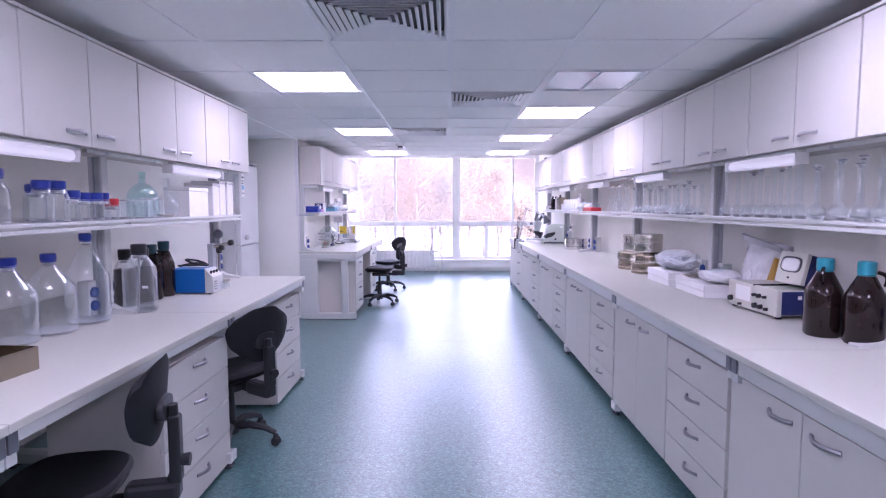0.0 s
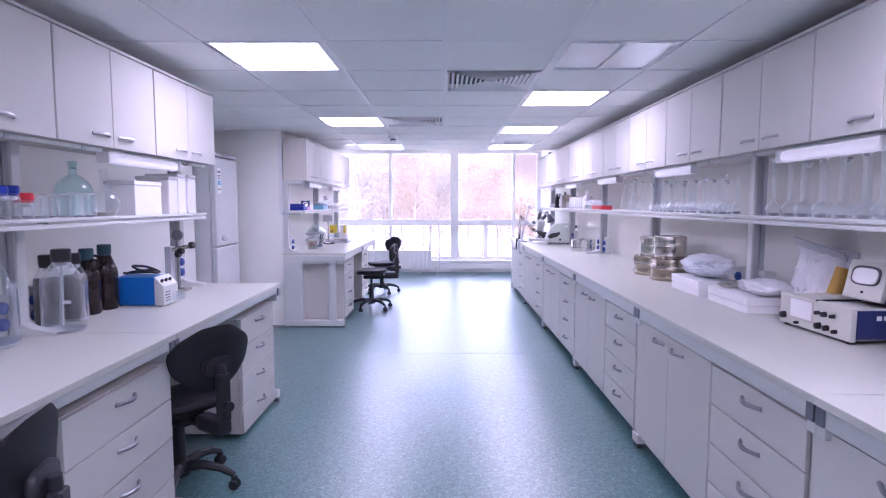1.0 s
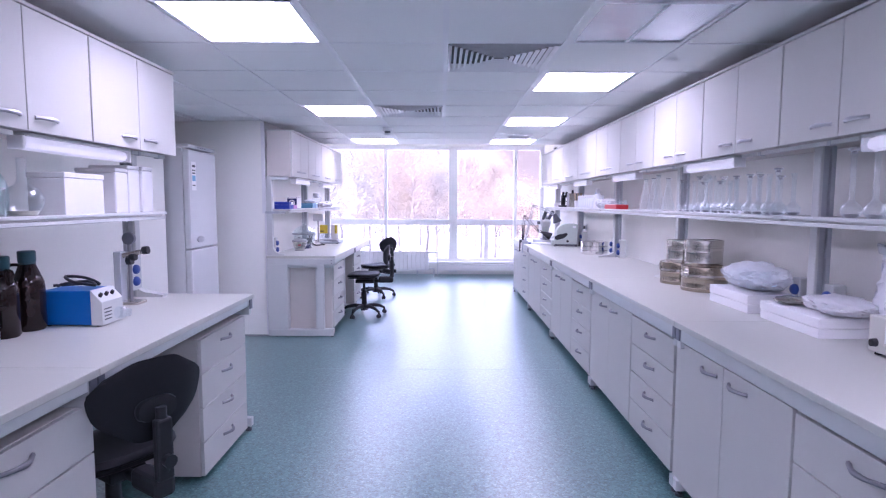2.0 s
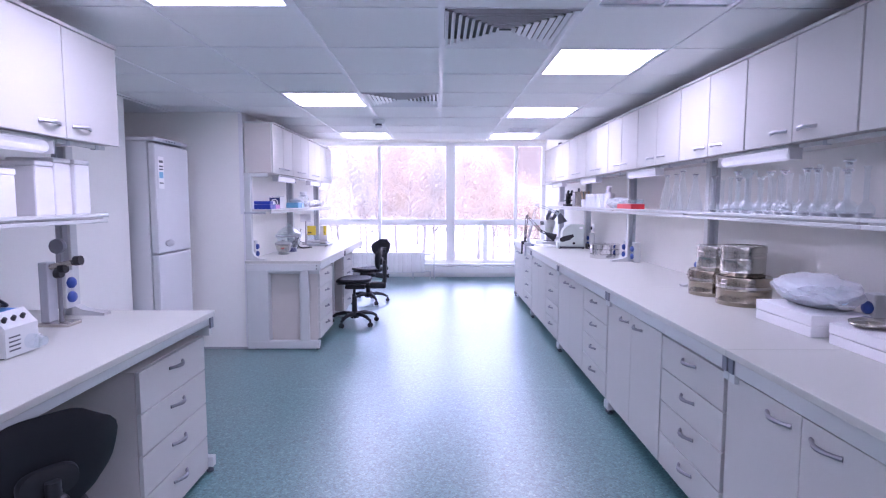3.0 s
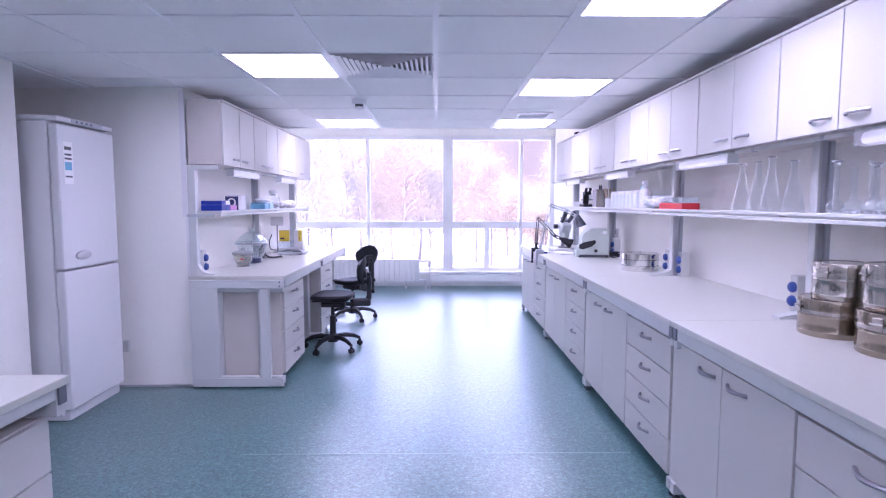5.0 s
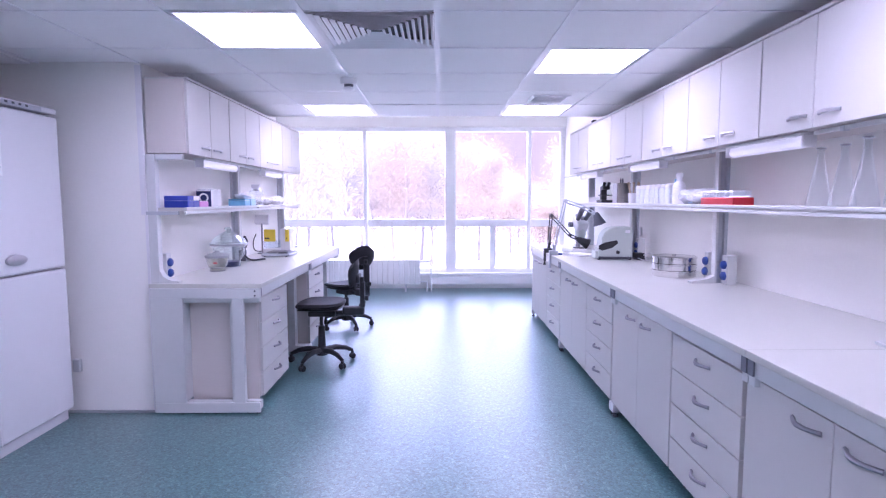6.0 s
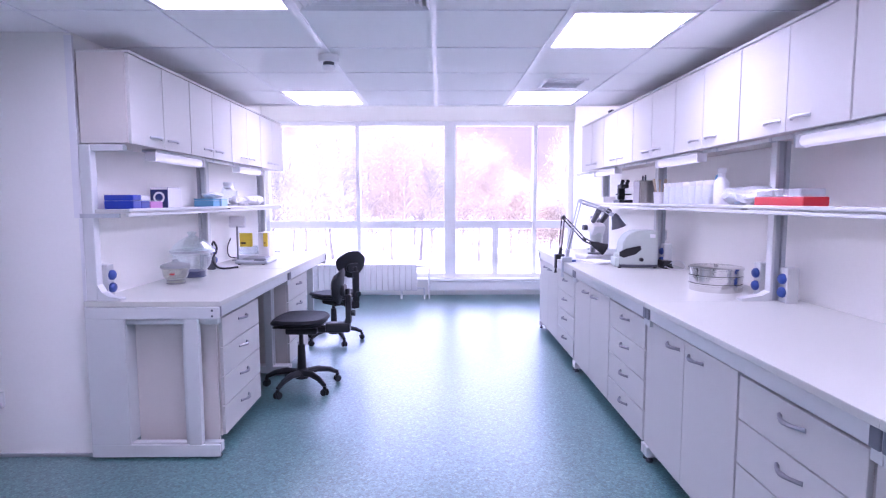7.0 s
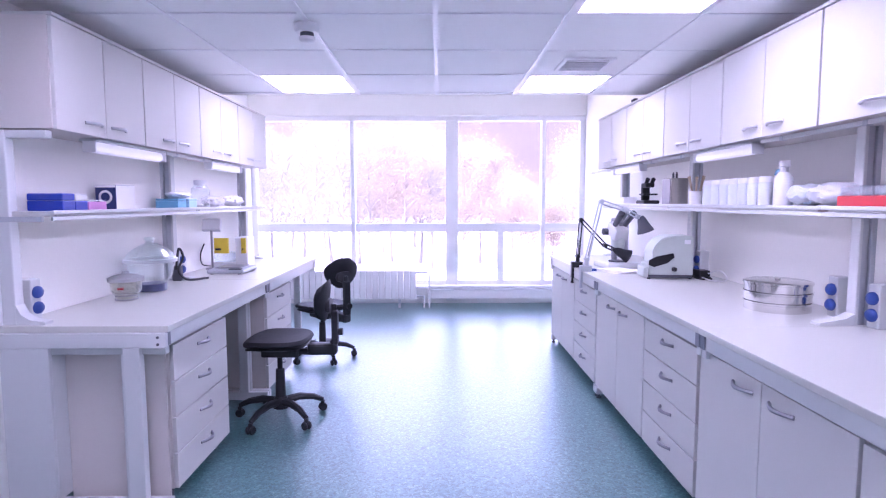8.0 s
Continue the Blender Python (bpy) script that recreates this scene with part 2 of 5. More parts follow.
# ---- the room ----
X_E, X_W, X_W2, X_WIN = 1.95, -2.55, -1.865, -2.46
Y_S, Y_PIER, Y_NICHE, Y_WIN, Y_CEIL = -5.6, 6.58, 5.84, 11.6, 8.81
Z_C, Z_H = 2.255, 2.92
T = 0.625
structure("floor", box(-3.2, 2.2, Y_S - 0.2, 11.9, -0.12, 0.0), FLOOR, "glossy teal speckled vinyl floor sheet", "floor")
structure("wall_east", box(X_E, X_E + 0.2, Y_S - 0.2, 11.9, 0, 3.0), PLASTER, "plain white painted wall behind the long benches", "wall")
structure("wall_west", box(X_W - 0.75, X_W, Y_S - 0.2, Y_NICHE, 0, 3.0), PLASTER, "plain white painted wall", "wall")
structure("wall_niche", box(-3.3, -3.1, Y_NICHE, Y_PIER, 0, 3.0), PLASTER, "white back wall of the fridge niche", "wall")
structure("wall_pier", box(-3.3, X_W2, Y_PIER, 9.5, 0, 3.0, 0.004), PLASTER, "broad white painted wall pier", "wall")
structure("wall_window_side", box(-3.3, X_WIN, 9.5, 11.9, 0, 3.0), PLASTER, "white wall beside the window", "wall")
structure("wall_south", box(-2.55, 2.0, Y_S - 0.2, Y_S, 0, 3.0), PLASTER, "plain white end wall", "wall")
structure("wall_lintel", box(X_WIN, X_E, Y_WIN - 0.05, 11.9, 2.50, Z_H), PLASTER, "white wall over the window", "wall")
structure("wall_parapet", box(X_WIN, X_E, Y_WIN + 0.12, 11.9, 0, 0.27), PLASTER, "low white parapet under the window", "wall")
structure("ceiling_upper", box(-3.2, 2.2, Y_CEIL, 11.9, Z_H, Z_H + 0.1), PLASTER, "plain white raised ceiling by the window", "ceiling")
structure("wall_bulkhead", box(-3.2, 2.1, Y_CEIL, Y_CEIL + 0.06, Z_C + 0.004, Z_H), PLASTER, "white drop from raised to suspended ceiling", "wall")
b = box(X_W2, X_W2 + 0.012, Y_PIER + 0.01, 9.5, 0, 0.016)
box(-3.1, X_W2 + 0.012, Y_PIER - 0.012, Y_PIER, 0, 0.016, bm=b)
box(X_W, X_W + 0.012, Y_S, Y_NICHE, 0, 0.016, bm=b)
box(X_E - 0.012, X_E, Y_S, 11.5, 0, 0.06, bm=b)
box(X_WIN, X_WIN + 0.012, 9.5, 11.5, 0, 0.06, bm=b)
structure("baseboard", b, SKIRT, "low grey vinyl skirting", "baseboard")
b = box(X_W2 - 0.012, X_W2 + 0.006, Y_PIER - 0.006, Y_PIER + 0.012, 0.016, 1.30)
box(X_W2 - 0.034, X_W2 + 0.004, Y_PIER - 0.007, Y_PIER + 0.008, 1.304, 2.24, bm=b)
structure("trim", b, WHITE, "white plastic corner strip on the pier", "trim")
SEAM = material("weld_rod", (0.34, 0.47, 0.46), 0.3)
for y in (5.41,):
    structure("floor_seam", box(-1.1, 1.1, y, y + 0.007, 0, 0.0008), SEAM, "thin welded seam across the vinyl floor", "floor seam")

# suspended ceiling: boards between bright runners and thin cross bars
LAMPS = [(-2, 1), (-2, 5), (-2, 9), (1, 3), (1, 6), (1, 9), (-2, -3), (1, -2), (-2, -7), (1, -5), (-2, -11), (1, -8)]
DIFF = [(-1, -1), (0, 2), (-1, 5), (0, -4)]
HOLES = LAMPS + DIFF + [(1, 1), (1, 8)]
b = bmesh.new()
xs = [X_W - 0.6] + [i * T for i in range(-4, 4)] + [X_E + 0.1]
ys = [Y_S - 0.1] + [2.5 + j * T for j in range(-12, 11)] + [Y_CEIL]
for xa, xb in zip(xs, xs[1:]):
    for ya, yb in zip(ys, ys[1:]):
        i, j = round(xa / T), round((ya - 2.5) / T)
        if (i, j) in HOLES and yb - ya > 0.5:
            continue
        box(xa + 0.006, xb - 0.006, ya + random.uniform(0.007, 0.011), yb - random.uniform(0.007, 0.011), Z_C + random.uniform(0, 0.004), Z_C + 0.02, bm=b)
for x in xs[1:-1]:
    wide = 0.014 if abs(x) < 0.7 else 0.007
    box(x - wide, x + wide, ys[0], Y_CEIL, Z_C - 0.004, Z_C + 0.03, bm=b, slot=1)
for y in ys[1:-1]:
    for xa, xb in zip(xs, xs[1:]):
        box(xa + 0.008, xb - 0.008, y - 0.0045, y + 0.0045, Z_C - 0.001, Z_C + 0.02, bm=b, slot=1)
box(xs[0], xs[-1], ys[0], Y_CEIL, Z_C + 0.18, Z_C + 0.20, bm=b)
box(X_W - 0.6, X_W, Y_NICHE, Y_PIER, Z_C - 0.006, Z_C + 0.001, bm=b)
structure("ceiling", b, [TILE, GRID], "suspended ceiling of pale grey mineral boards", "ceiling")


def cell(i, j):
    return i * T + 0.016, (i + 1) * T - 0.016, 2.5 + j * T + 0.008, 2.5 + (j + 1) * T - 0.008


def ceiling_light(i, j):
    x0, x1, y0, y1 = cell(i, j)
    r = thing("ceiling_light", "square recessed ceiling light panel, switched on", "ceiling light", "ceiling lights", pose((x0 + x1) / 2, (y0 + y1) / 2, Z_C))
    w, d = (x1 - x0) / 2, (y1 - y0) / 2
    f = box(-w, w, -d, -d + 0.018, -0.002, 0.05)
    box(-w, w, d - 0.018, d, -0.002, 0.05, bm=f)
    box(-w, -w + 0.018, -d + 0.018, d - 0.018, -0.002, 0.05, bm=f)
    box(w - 0.018, w, -d + 0.018, d - 0.018, -0.002, 0.05, bm=f)
    box(-w, w, -d, d, 0.05, 0.06, bm=f)
    part("frame", f, GRID, r)
    part("diffuser", box(-w + 0.018, w - 0.018, -d + 0.018, d - 0.018, 0.002, 0.008), LAMP, r)


for i, j in LAMPS:
    ceiling_light(i, j)


def ceiling_diffuser(i, j):
    """Four-way air outlet: nested sloping square rings."""
    x0, x1, y0, y1 = cell(i, j)
    r = thing("ceiling_vent", "square four-way air diffuser of white metal", "air vent", "ceiling vents", pose((x0 + x1) / 2, (y0 + y1) / 2, Z_C))
    w = (x1 - x0) / 2
    # black sheet puts the duct's shade into colour between the slats
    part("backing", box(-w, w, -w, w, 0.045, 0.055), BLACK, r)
    n = 9
    for k in range(n):
        a = w - k * w * 0.105
        c = a - w * 0.048
        bm = bmesh.new()
        lo = [bm.verts.new((sx * a, sy * a, -0.006 + 0.002 * (k > 0))) for sx, sy in ((-1, -1), (1, -1), (1, 1), (-1, 1))]
        hi = [bm.verts.new((sx * c, sy * c, 0.009)) for sx, sy in ((-1, -1), (1, -1), (1, 1), (-1, 1))]
        l2 = [bm.verts.new((v.co.x * (a - 0.004) / a, v.co.y * (a - 0.004) / a, v.co.z)) for v in lo]
        h2 = [bm.verts.new((v.co.x * (c - 0.004) / c, v.co.y * (c - 0.004) / c, v.co.z)) for v in hi]
        for q in range(4):
            p = (q + 1) % 4
            bm.faces.new((lo[q], lo[p], hi[p], hi[q]))
            bm.faces.new((l2[q], h2[q], h2[p], l2[p]))
            bm.faces.new((lo[q], l2[q], l2[p], lo[p]))
            bm.faces.new((hi[q], hi[p], h2[p], h2[q]))
        part("slat", bm, GRID, r)


for i, j in DIFF:
    ceiling_diffuser(i, j)


def small_vent():
    x0, x1, y0, y1 = cell(1, 8)
    cx, cy = (x0 + x1) / 2, (y0 + y1) / 2
    r = thing("ceiling_vent", "small square air vent in a ceiling board", "air vent", "", pose(cx, cy, Z_C))
    w = (x1 - x0) / 2
    f = bmesh.new()
    for a0, a1, c0, c1 in ((-w, w, -w, -0.14), (-w, w, 0.14, w), (-w, -0.14, -0.14, 0.14), (0.14, w, -0.14, 0.14)):
        box(a0, a1, c0, c1, 0.0, 0.02, bm=f)
    part("board", f, TILE, r)
    f = bmesh.new()
    for a0, a1, c0, c1 in ((-0.158, 0.158, -0.158, -0.135), (-0.158, 0.158, 0.135, 0.158), (-0.158, -0.135, -0.135, 0.135), (0.135, 0.158, -0.135, 0.135)):
        box(a0, a1, c0, c1, -0.012, 0.0, bm=f)
    part("frame", f, GRID, r)
    part("backing", box(-0.14, 0.14, -0.14, 0.14, 0.04, 0.05), POST, r)
    for k in range(6):
        y = -0.115 + k * 0.046
        part("slat", merge(bmesh.new(), box(-0.135, 0.135, -0.016, 0.016, -0.002, 0.002), pose(0, y, 0.005, 40)), GRID, r)


small_vent()


def louvre_light():
    """An unlit recessed light with a bright mirror louvre."""
    x0, x1, y0, y1 = cell(1, 1)
    r = thing("ceiling_light", "unlit recessed light with a shiny mirror louvre", "ceiling light", "", pose((x0 + x1) / 2, (y0 + y1) / 2, Z_C))
    w, d = (x1 - x0) / 2, (y1 - y0) / 2
    f = box(-w, w, -d, -d + 0.02, -0.002, 0.08)
    box(-w, w, d - 0.02, d, -0.002, 0.08, bm=f)
    box(-w, -w + 0.02, -d + 0.02, d - 0.02, -0.002, 0.08, bm=f)
    box(w - 0.02, w, -d + 0.02, d - 0.02, -0.002, 0.08, bm=f)
    part("frame", f, GRID, r)
    part("reflector", box(-w + 0.02, w - 0.02, -d + 0.02, d - 0.02, 0.004, 0.014), material("mirror_metal", (0.56, 0.61, 0.66), 0.24, metal=0.85, grain=0.30, scale=6, stain=0.15, bump=0.8), r, "pale mirror sheet")
    part("mid_bar", box(-0.006, 0.006, -d + 0.02, d - 0.02, -0.001, 0.004), GRID, r)


louvre_light()
r = thing("smoke_detector", "round white smoke detector under the ceiling", "smoke detector", "", pose(-0.63, 7.02, Z_C - 0.004))
part("base", lathe([(0, 0), (0.060, 0), (0.060, -0.030), (0.052, -0.040), (0, -0.040)], 24), WHITE, r, smooth=True)
part("sensor_slot", lathe([(0.033, -0.039), (0.033, -0.062)], 20), DARKGREY, r, "dark slotted ring")
part("sensor_head", lathe([(0.0, -0.060), (0.040, -0.061), (0.038, -0.076), (0.026, -0.084), (0, -0.084)], 20), WHITE, r, smooth=True)


# ---- the window ----
r = thing("window_1", "wide floor-to-ceiling window with white frames and clear panes", "window", kind="structure")
MULL = (-1.12, 0.19, 1.40)
W0, W1, ZB, ZT, ZM0, ZM1 = X_WIN, X_E, 0.27, 2.50, 0.985, 1.095
part("window_frame", box(W0, W1, Y_WIN, Y_WIN + 0.08, ZB, ZB + 0.06), SASH, r)
part("window_frame", box(W0, W1, Y_WIN, Y_WIN + 0.08, ZT - 0.06, ZT), SASH, r)
part("window_frame", box(W0, W0 + 0.07, Y_WIN, Y_WIN + 0.08, ZB + 0.06, ZT - 0.06), SASH, r)
part("window_frame", box(W1 - 0.07, W1, Y_WIN, Y_WIN + 0.08, ZB + 0.06, ZT - 0.06), SASH, r)
edges = [W0 + 0.07]
for x in MULL:
    hw = 0.08 if abs(x - 0.19) < 0.1 else 0.028
    part("mullion", box(x - hw, x + hw, Y_WIN - 0.03, Y_WIN + 0.09, 0.06 if hw > 0.06 else ZB + 0.06, ZT - 0.06, 0.006), SASH, r)
    edges += [x - hw, x + hw]
edges.append(W1 - 0.07)
for a, c in zip(edges[::2], edges[1::2]):
    part("transom", box(a, c, Y_WIN + 0.005, Y_WIN + 0.08, ZM0, ZM1, 0.005), SASH, r)
    for z0, z1 in ((ZB + 0.06, ZM0), (ZM1, ZT - 0.06)):
        p = part("pane", box(a, c, Y_WIN + 0.035, Y_WIN + 0.043, z0, z1), PANE, r)
        p.visible_shadow = False
part("sash_bar", box(0.80, 0.88, Y_WIN + 0.01, Y_WIN + 0.075, ZB + 0.06, ZM0), SASH, r)
part("window_sill", box(W0, W1, Y_WIN - 0.14, Y_WIN, 0.245, 0.275, 0.006), SASH, r, "white sill board")
part("sill_box", box(-0.12, W1, Y_WIN - 0.10, Y_WIN - 0.02, 0.10, 0.22, 0.004), SASH, r)


def radiator():
    r = thing("radiator", "long white finned radiator under the window", "radiator", "", pose(-2.40, Y_WIN - 0.22, 0))
    n = 26
    w = 2.12 / n
    first = None
    for k in range(n):
        x = k * w
        if first is None:
            f = box(0.002, w - 0.002, -0.035, 0.035, 0.12, 0.49, 0.007)
            first = part("fin", f, ENAMEL, r)
        else:
            o = new("fin", first.data)
            o.parent = r
            o.location.x = x
    part("pipe", tube([(-0.02, 0.02, 0.46), (2.14, 0.02, 0.46), (2.2, 0.02, 0.46), (2.27, 0.02, 0.47), (2.29, 0.02, 0.44), (2.29, 0.02, 0.0)], 0.013), ENAMEL, r)
    part("pipe", tube([(-0.02, 0.02, 0.15), (2.14, 0.02, 0.15), (2.22, 0.02, 0.15), (2.22, 0.02, 0.0)], 0.013), ENAMEL, r)
    for x in (0.3, 1.1, 1.9):
        part("leg", box(x - 0.015, x + 0.015, -0.02, 0.02, 0, 0.13), ENAMEL, r)


radiator()


# ---- benches ----
ZB_TOP = 0.860
PITCH = 1.555


def handle(parent, along, p, lift, length=0.13, mat=None):
    """A bowed metal pull centred at p; along and lift are unit vectors."""
    a, l, c = Vector(along), Vector(lift), Vector(p)
    pts = arc(c - a * length / 2, c + a * length / 2, l * 0.028, 8)
    h = tube(pts, [0.0085, 0.0075, 0.0075, 0.0085, 0.0095, 0.0085, 0.0075, 0.0075, 0.0085], 8)
    part("handle", h, mat or CHROME, parent, "bowed metal handle", smooth=True)


def bench_frame(xf, xb, y0, y1, side, label, leg=0.55, rail=0.768):
    """Worktop on a steel frame; side is +1 when its front faces -x (east row), -1 when it faces +x."""
    s = side
    r = thing("lab_bench", label, "lab bench", "lab benches", pose(xf, (y0 + y1) / 2, 0))
    h = (y1 - y0) / 2
    d = abs(xb - xf)

    def bx(a, c, ya, yb, z0, z1, bev=0.0, bm=None):
        return box(s * a, s * c, ya, yb, z0, z1, bev, bm)
    part("worktop", bx(0, d, -h + 0.001, h - 0.001, ZB_TOP - 0.028, ZB_TOP, 0.003), WORKTOP, r, "white laminate worktop")
    part("apron_rail", bx(0.018, 0.045, -h + 0.03, h - 0.03, rail, ZB_TOP - 0.029, 0.003), FRAME, r)
    part("apron_rail", bx(d - 0.05, d - 0.02, -h + 0.03, h - 0.03, 0.742, ZB_TOP - 0.029), FRAME, r)
    for e in (-1, 1):
        y = e * (h - 0.022)
        part("side_rail", bx(0.016, d - 0.02, y - 0.02, y + 0.02, 0.735, ZB_TOP - 0.0285, 0.003), FRAME, r)
        part("bracket_plate", bx(0.008, 0.016, y - 0.018, y + 0.018, 0.772, ZB_TOP - 0.030, 0.002), PLATE, r, "grey joint plate with bolts")
        part("leg", bx(leg, leg + 0.06, y - 0.02, y + 0.02, 0.07, 0.735, 0.004), FRAME, r)
        part("foot_rail", bx(0.02, d - 0.05, y - 0.02, y + 0.02, 0.03, 0.085, 0.004), FRAME, r)
        for x in (0.045, d - 0.09):
            f = lathe([(0, 0), (0.018, 0), (0.018, 0.012), (0.007, 0.014), (0.007, 0.031), (0, 0.031)], 12, s * x, y)
            part("levelling_foot", f, DARKGREY, r)
    return r


def castor(parent, x, y, z=0.06):
    z = max(z, 0.03)
    f = lathe([(0, -0.011), (0.024, -0.011), (0.026, -0.006), (0.026, 0.006), (0.024, 0.011), (0, 0.011)], 14)
    w = merge(bmesh.new(), f, pose(x, y, 0.026, 0, 90, 0))
    box(x - 0.016, x + 0.016, y - 0.015, y + 0.02, 0.03, z + 0.012, 0.004, bm=w)
    part("castor", w, DARKGREY, parent, "small dark castor")


def drawer_unit(xf, yc, width, side, n=4, z0=0.075, z1=0.725, depth=0.5, label="white drawer unit with four drawers and bowed handles"):
    s = side
    r = thing("drawer_unit", label, "drawer unit", "bench drawer units", pose(xf, yc, 0))
    w = width / 2
    part("body", box(s * 0.02, s * depth, -w, w, z0, z1, 0.002), CARCASE, r)
    hgt = (z1 - z0) / n
    for k in range(n):
        za, zb = z0 + k * hgt + 0.003, z0 + (k + 1) * hgt - 0.003
        fr = part("drawer", box(0, s * 0.019, -w + 0.002, w - 0.002, za, zb, 0.0025), LAMINATE, r)
        handle(fr, (0, 1, 0), (0, 0.0, zb - 0.055), (-s, 0, 0), 0.13)
    for x in (0.07, depth - 0.07):
        for y in (-w + 0.05, w - 0.05):
            castor(r, s * x, y, z0 - 0.012)
    return r


def door_cabinet(xf, yc, width, side, z0=0.075, z1=0.755, depth=0.5):
    s = side
    r = thing("base_cabinet", "white base cabinet with two closed doors", "cabinet", "bench cabinets", pose(xf, yc, 0))
    w = width / 2
    part("body", box(s * 0.02, s * depth, -w, w, z0, z1, 0.002), CARCASE, r)
    for e in (-1, 1):
        ya, yb = (-w + 0.002, -0.002) if e < 0 else (0.002, w - 0.002)
        dr = part("door", box(0, s * 0.019, ya, yb, z0 + 0.002, z1 - 0.002, 0.0025), LAMINATE, r)
        handle(dr, (0, 1, 0), (0, e * 0.115, z1 - 0.055), (-s, 0, 0), 0.135)
    for x in (0.07, depth - 0.07):
        for y in (-w + 0.05, w - 0.05):
            castor(r, s * x, y, z0 - 0.012)
    return r


def wall_cabinet(xf, y0, y1, side, depth, z0=1.695, z1=2.155):
    s = side
    r = thing("wall_cabinet", "white wall cabinet with two closed doors", "cabinet", "wall cabinets", pose(xf, (y0 + y1) / 2, z0))
    w, h = (y1 - y0) / 2, z1 - z0
    part("body", box(s * 0.019, s * depth, -w + 0.001, w - 0.001, 0, h, 0.002), CARCASE, r)
    part("top_board", box(-s * 0.006, s * depth, -w + 0.001, w - 0.001, h, h + 0.014, 0.002), LAMINATE, r)
    for e in (-1, 1):
        ya, yb = (-w + 0.005, -0.0022) if e < 0 else (0.0022, w - 0.005)
        dr = part("door", box(0, s * 0.018, ya, yb, -0.004, h - 0.003, 0.003), LAMINATE, r)
        handle(dr, (0, 1, 0), (0, e * 0.10, 0.05), (-s, 0, 0), 0.125, SATIN)
    return r


def upright(x, y, side, z1, label="grey steel upright standing on the bench", mat=None):
    s = side
    r = thing("shelf_upright", label, "shelf upright", "shelf uprights", pose(x, y, ZB_TOP))
    h = z1 - ZB_TOP
    part("web", box(s * 0.006, s * 0.038, -0.014, 0.014, 0.0, h, 0.003), mat or POST, r)
    part("rear_profile", box(s * 0.040, s * 0.064, -0.024, 0.024, 0.0, h, 0.004), mat or POST, r)
    part("front_profile", box(-s * 0.012, s * 0.004, -0.026, 0.026, 0.0, h, 0.004), FRAME, r)
    f = bmesh.new()
    prof = [(-0.16, 0), (-0.16, 0.012), (-0.05, 0.03), (-0.012, 0.05), (-0.012, 0)]
    a = [f.verts.new((s * px, -0.028, pz)) for px, pz in prof]
    c = [f.verts.new((s * px, 0.028, pz)) for px, pz in prof]
    f.faces.new(a)
    f.faces.new(c[::-1])
    for q in range(5):
        f.faces.new((a[q], c[q], c[(q + 1) % 5], a[(q + 1) % 5]))
    part("foot", f, FRAME, r)
    return r


def socket_box(x, y, side, lift=0.0):
    s = side
    r = thing("socket_box", "white power socket box with two blue sockets", "socket", "bench sockets", pose(x, y, ZB_TOP + lift))
    part("housing", box(-s * 0.03, s * 0.035, -0.031, 0.031, 0, 0.185, 0.006), FRAME, r)
    for z in (0.055, 0.125):
        f = lathe([(0, -0.002), (0.027, -0.002), (0.028, 0.006), (0.026, 0.014), (0.019, 0.021), (0, 0.023)], 18)
        part("socket", merge(bmesh.new(), f, pose(-s * 0.03, 0, z, 0, -s * 90, 0)), SOCKETBLUE, r, "blue socket cover", smooth=True)


def shelf(xf, xb, y0, y1, side, ztop):
    s = side
    r = thing("lab_shelf", "long white shelf on steel brackets over the bench", "shelf", "bench shelves", pose(xf, (y0 + y1) / 2, ztop))
    h, d = (y1 - y0) / 2, abs(xb - xf)
    part("board", box(s * 0.012, s * d, -h + 0.03, h - 0.03, -0.022, 0, 0.002), LAMINATE, r)
    part("front_rail", box(0, s * 0.012, -h, h, -0.013, 0.004, 0.003), FRAME, r)
    part("lower_rail", box(s * 0.006, s * 0.018, -h, h, -0.040, -0.0225, 0.002), FRAME, r)
    for e in (-1, 1):
        part("bracket", box(s * 0.06, s * d, e * (h - 0.012) - 0.008, e * (h - 0.012) + 0.008, -0.045, -0.0225), POST, r)
    return r


def under_light(x, y0, y1, side, ztop):
    s = side
    r = thing("under_cabinet_light", "slim white fluorescent light under the cabinets", "light", "under-cabinet lights", pose(x, (y0 + y1) / 2, ztop))
    h = (y1 - y0) / 2
    part("cover", box(-s * 0.03, s * 0.03, -h + 0.012, h - 0.012, -0.066, -0.012, 0.024), TUBEWHITE, r, smooth=True)
    part("backplate", box(-s * 0.035, s * 0.05, -h, h, -0.012, 0, 0.002), FRAME, r)
    for e in (-1, 1):
        part("end_cap", box(-s * 0.032, s * 0.032, e * h - 0.007, e * h + 0.007, -0.066, -0.012, 0.004), WHITE, r)


def light_rail(x, y0, y1, side):
    r = thing("cabinet_rail", "thin pale metal rail under the wall cabinets", "rail", "cabinet rails", pose(x, (y0 + y1) / 2, 1.69))
    h = (y1 - y0) / 2
    part("rail", box(-0.01, 0.01, -h, h, -0.018, 0, 0.002), FRAME, r)
    for e in (-0.6, 0.6):
        part("clip", box(-0.013, 0.013, e * h - 0.012, e * h + 0.012, -0.022, 0, 0.002), POST, r)


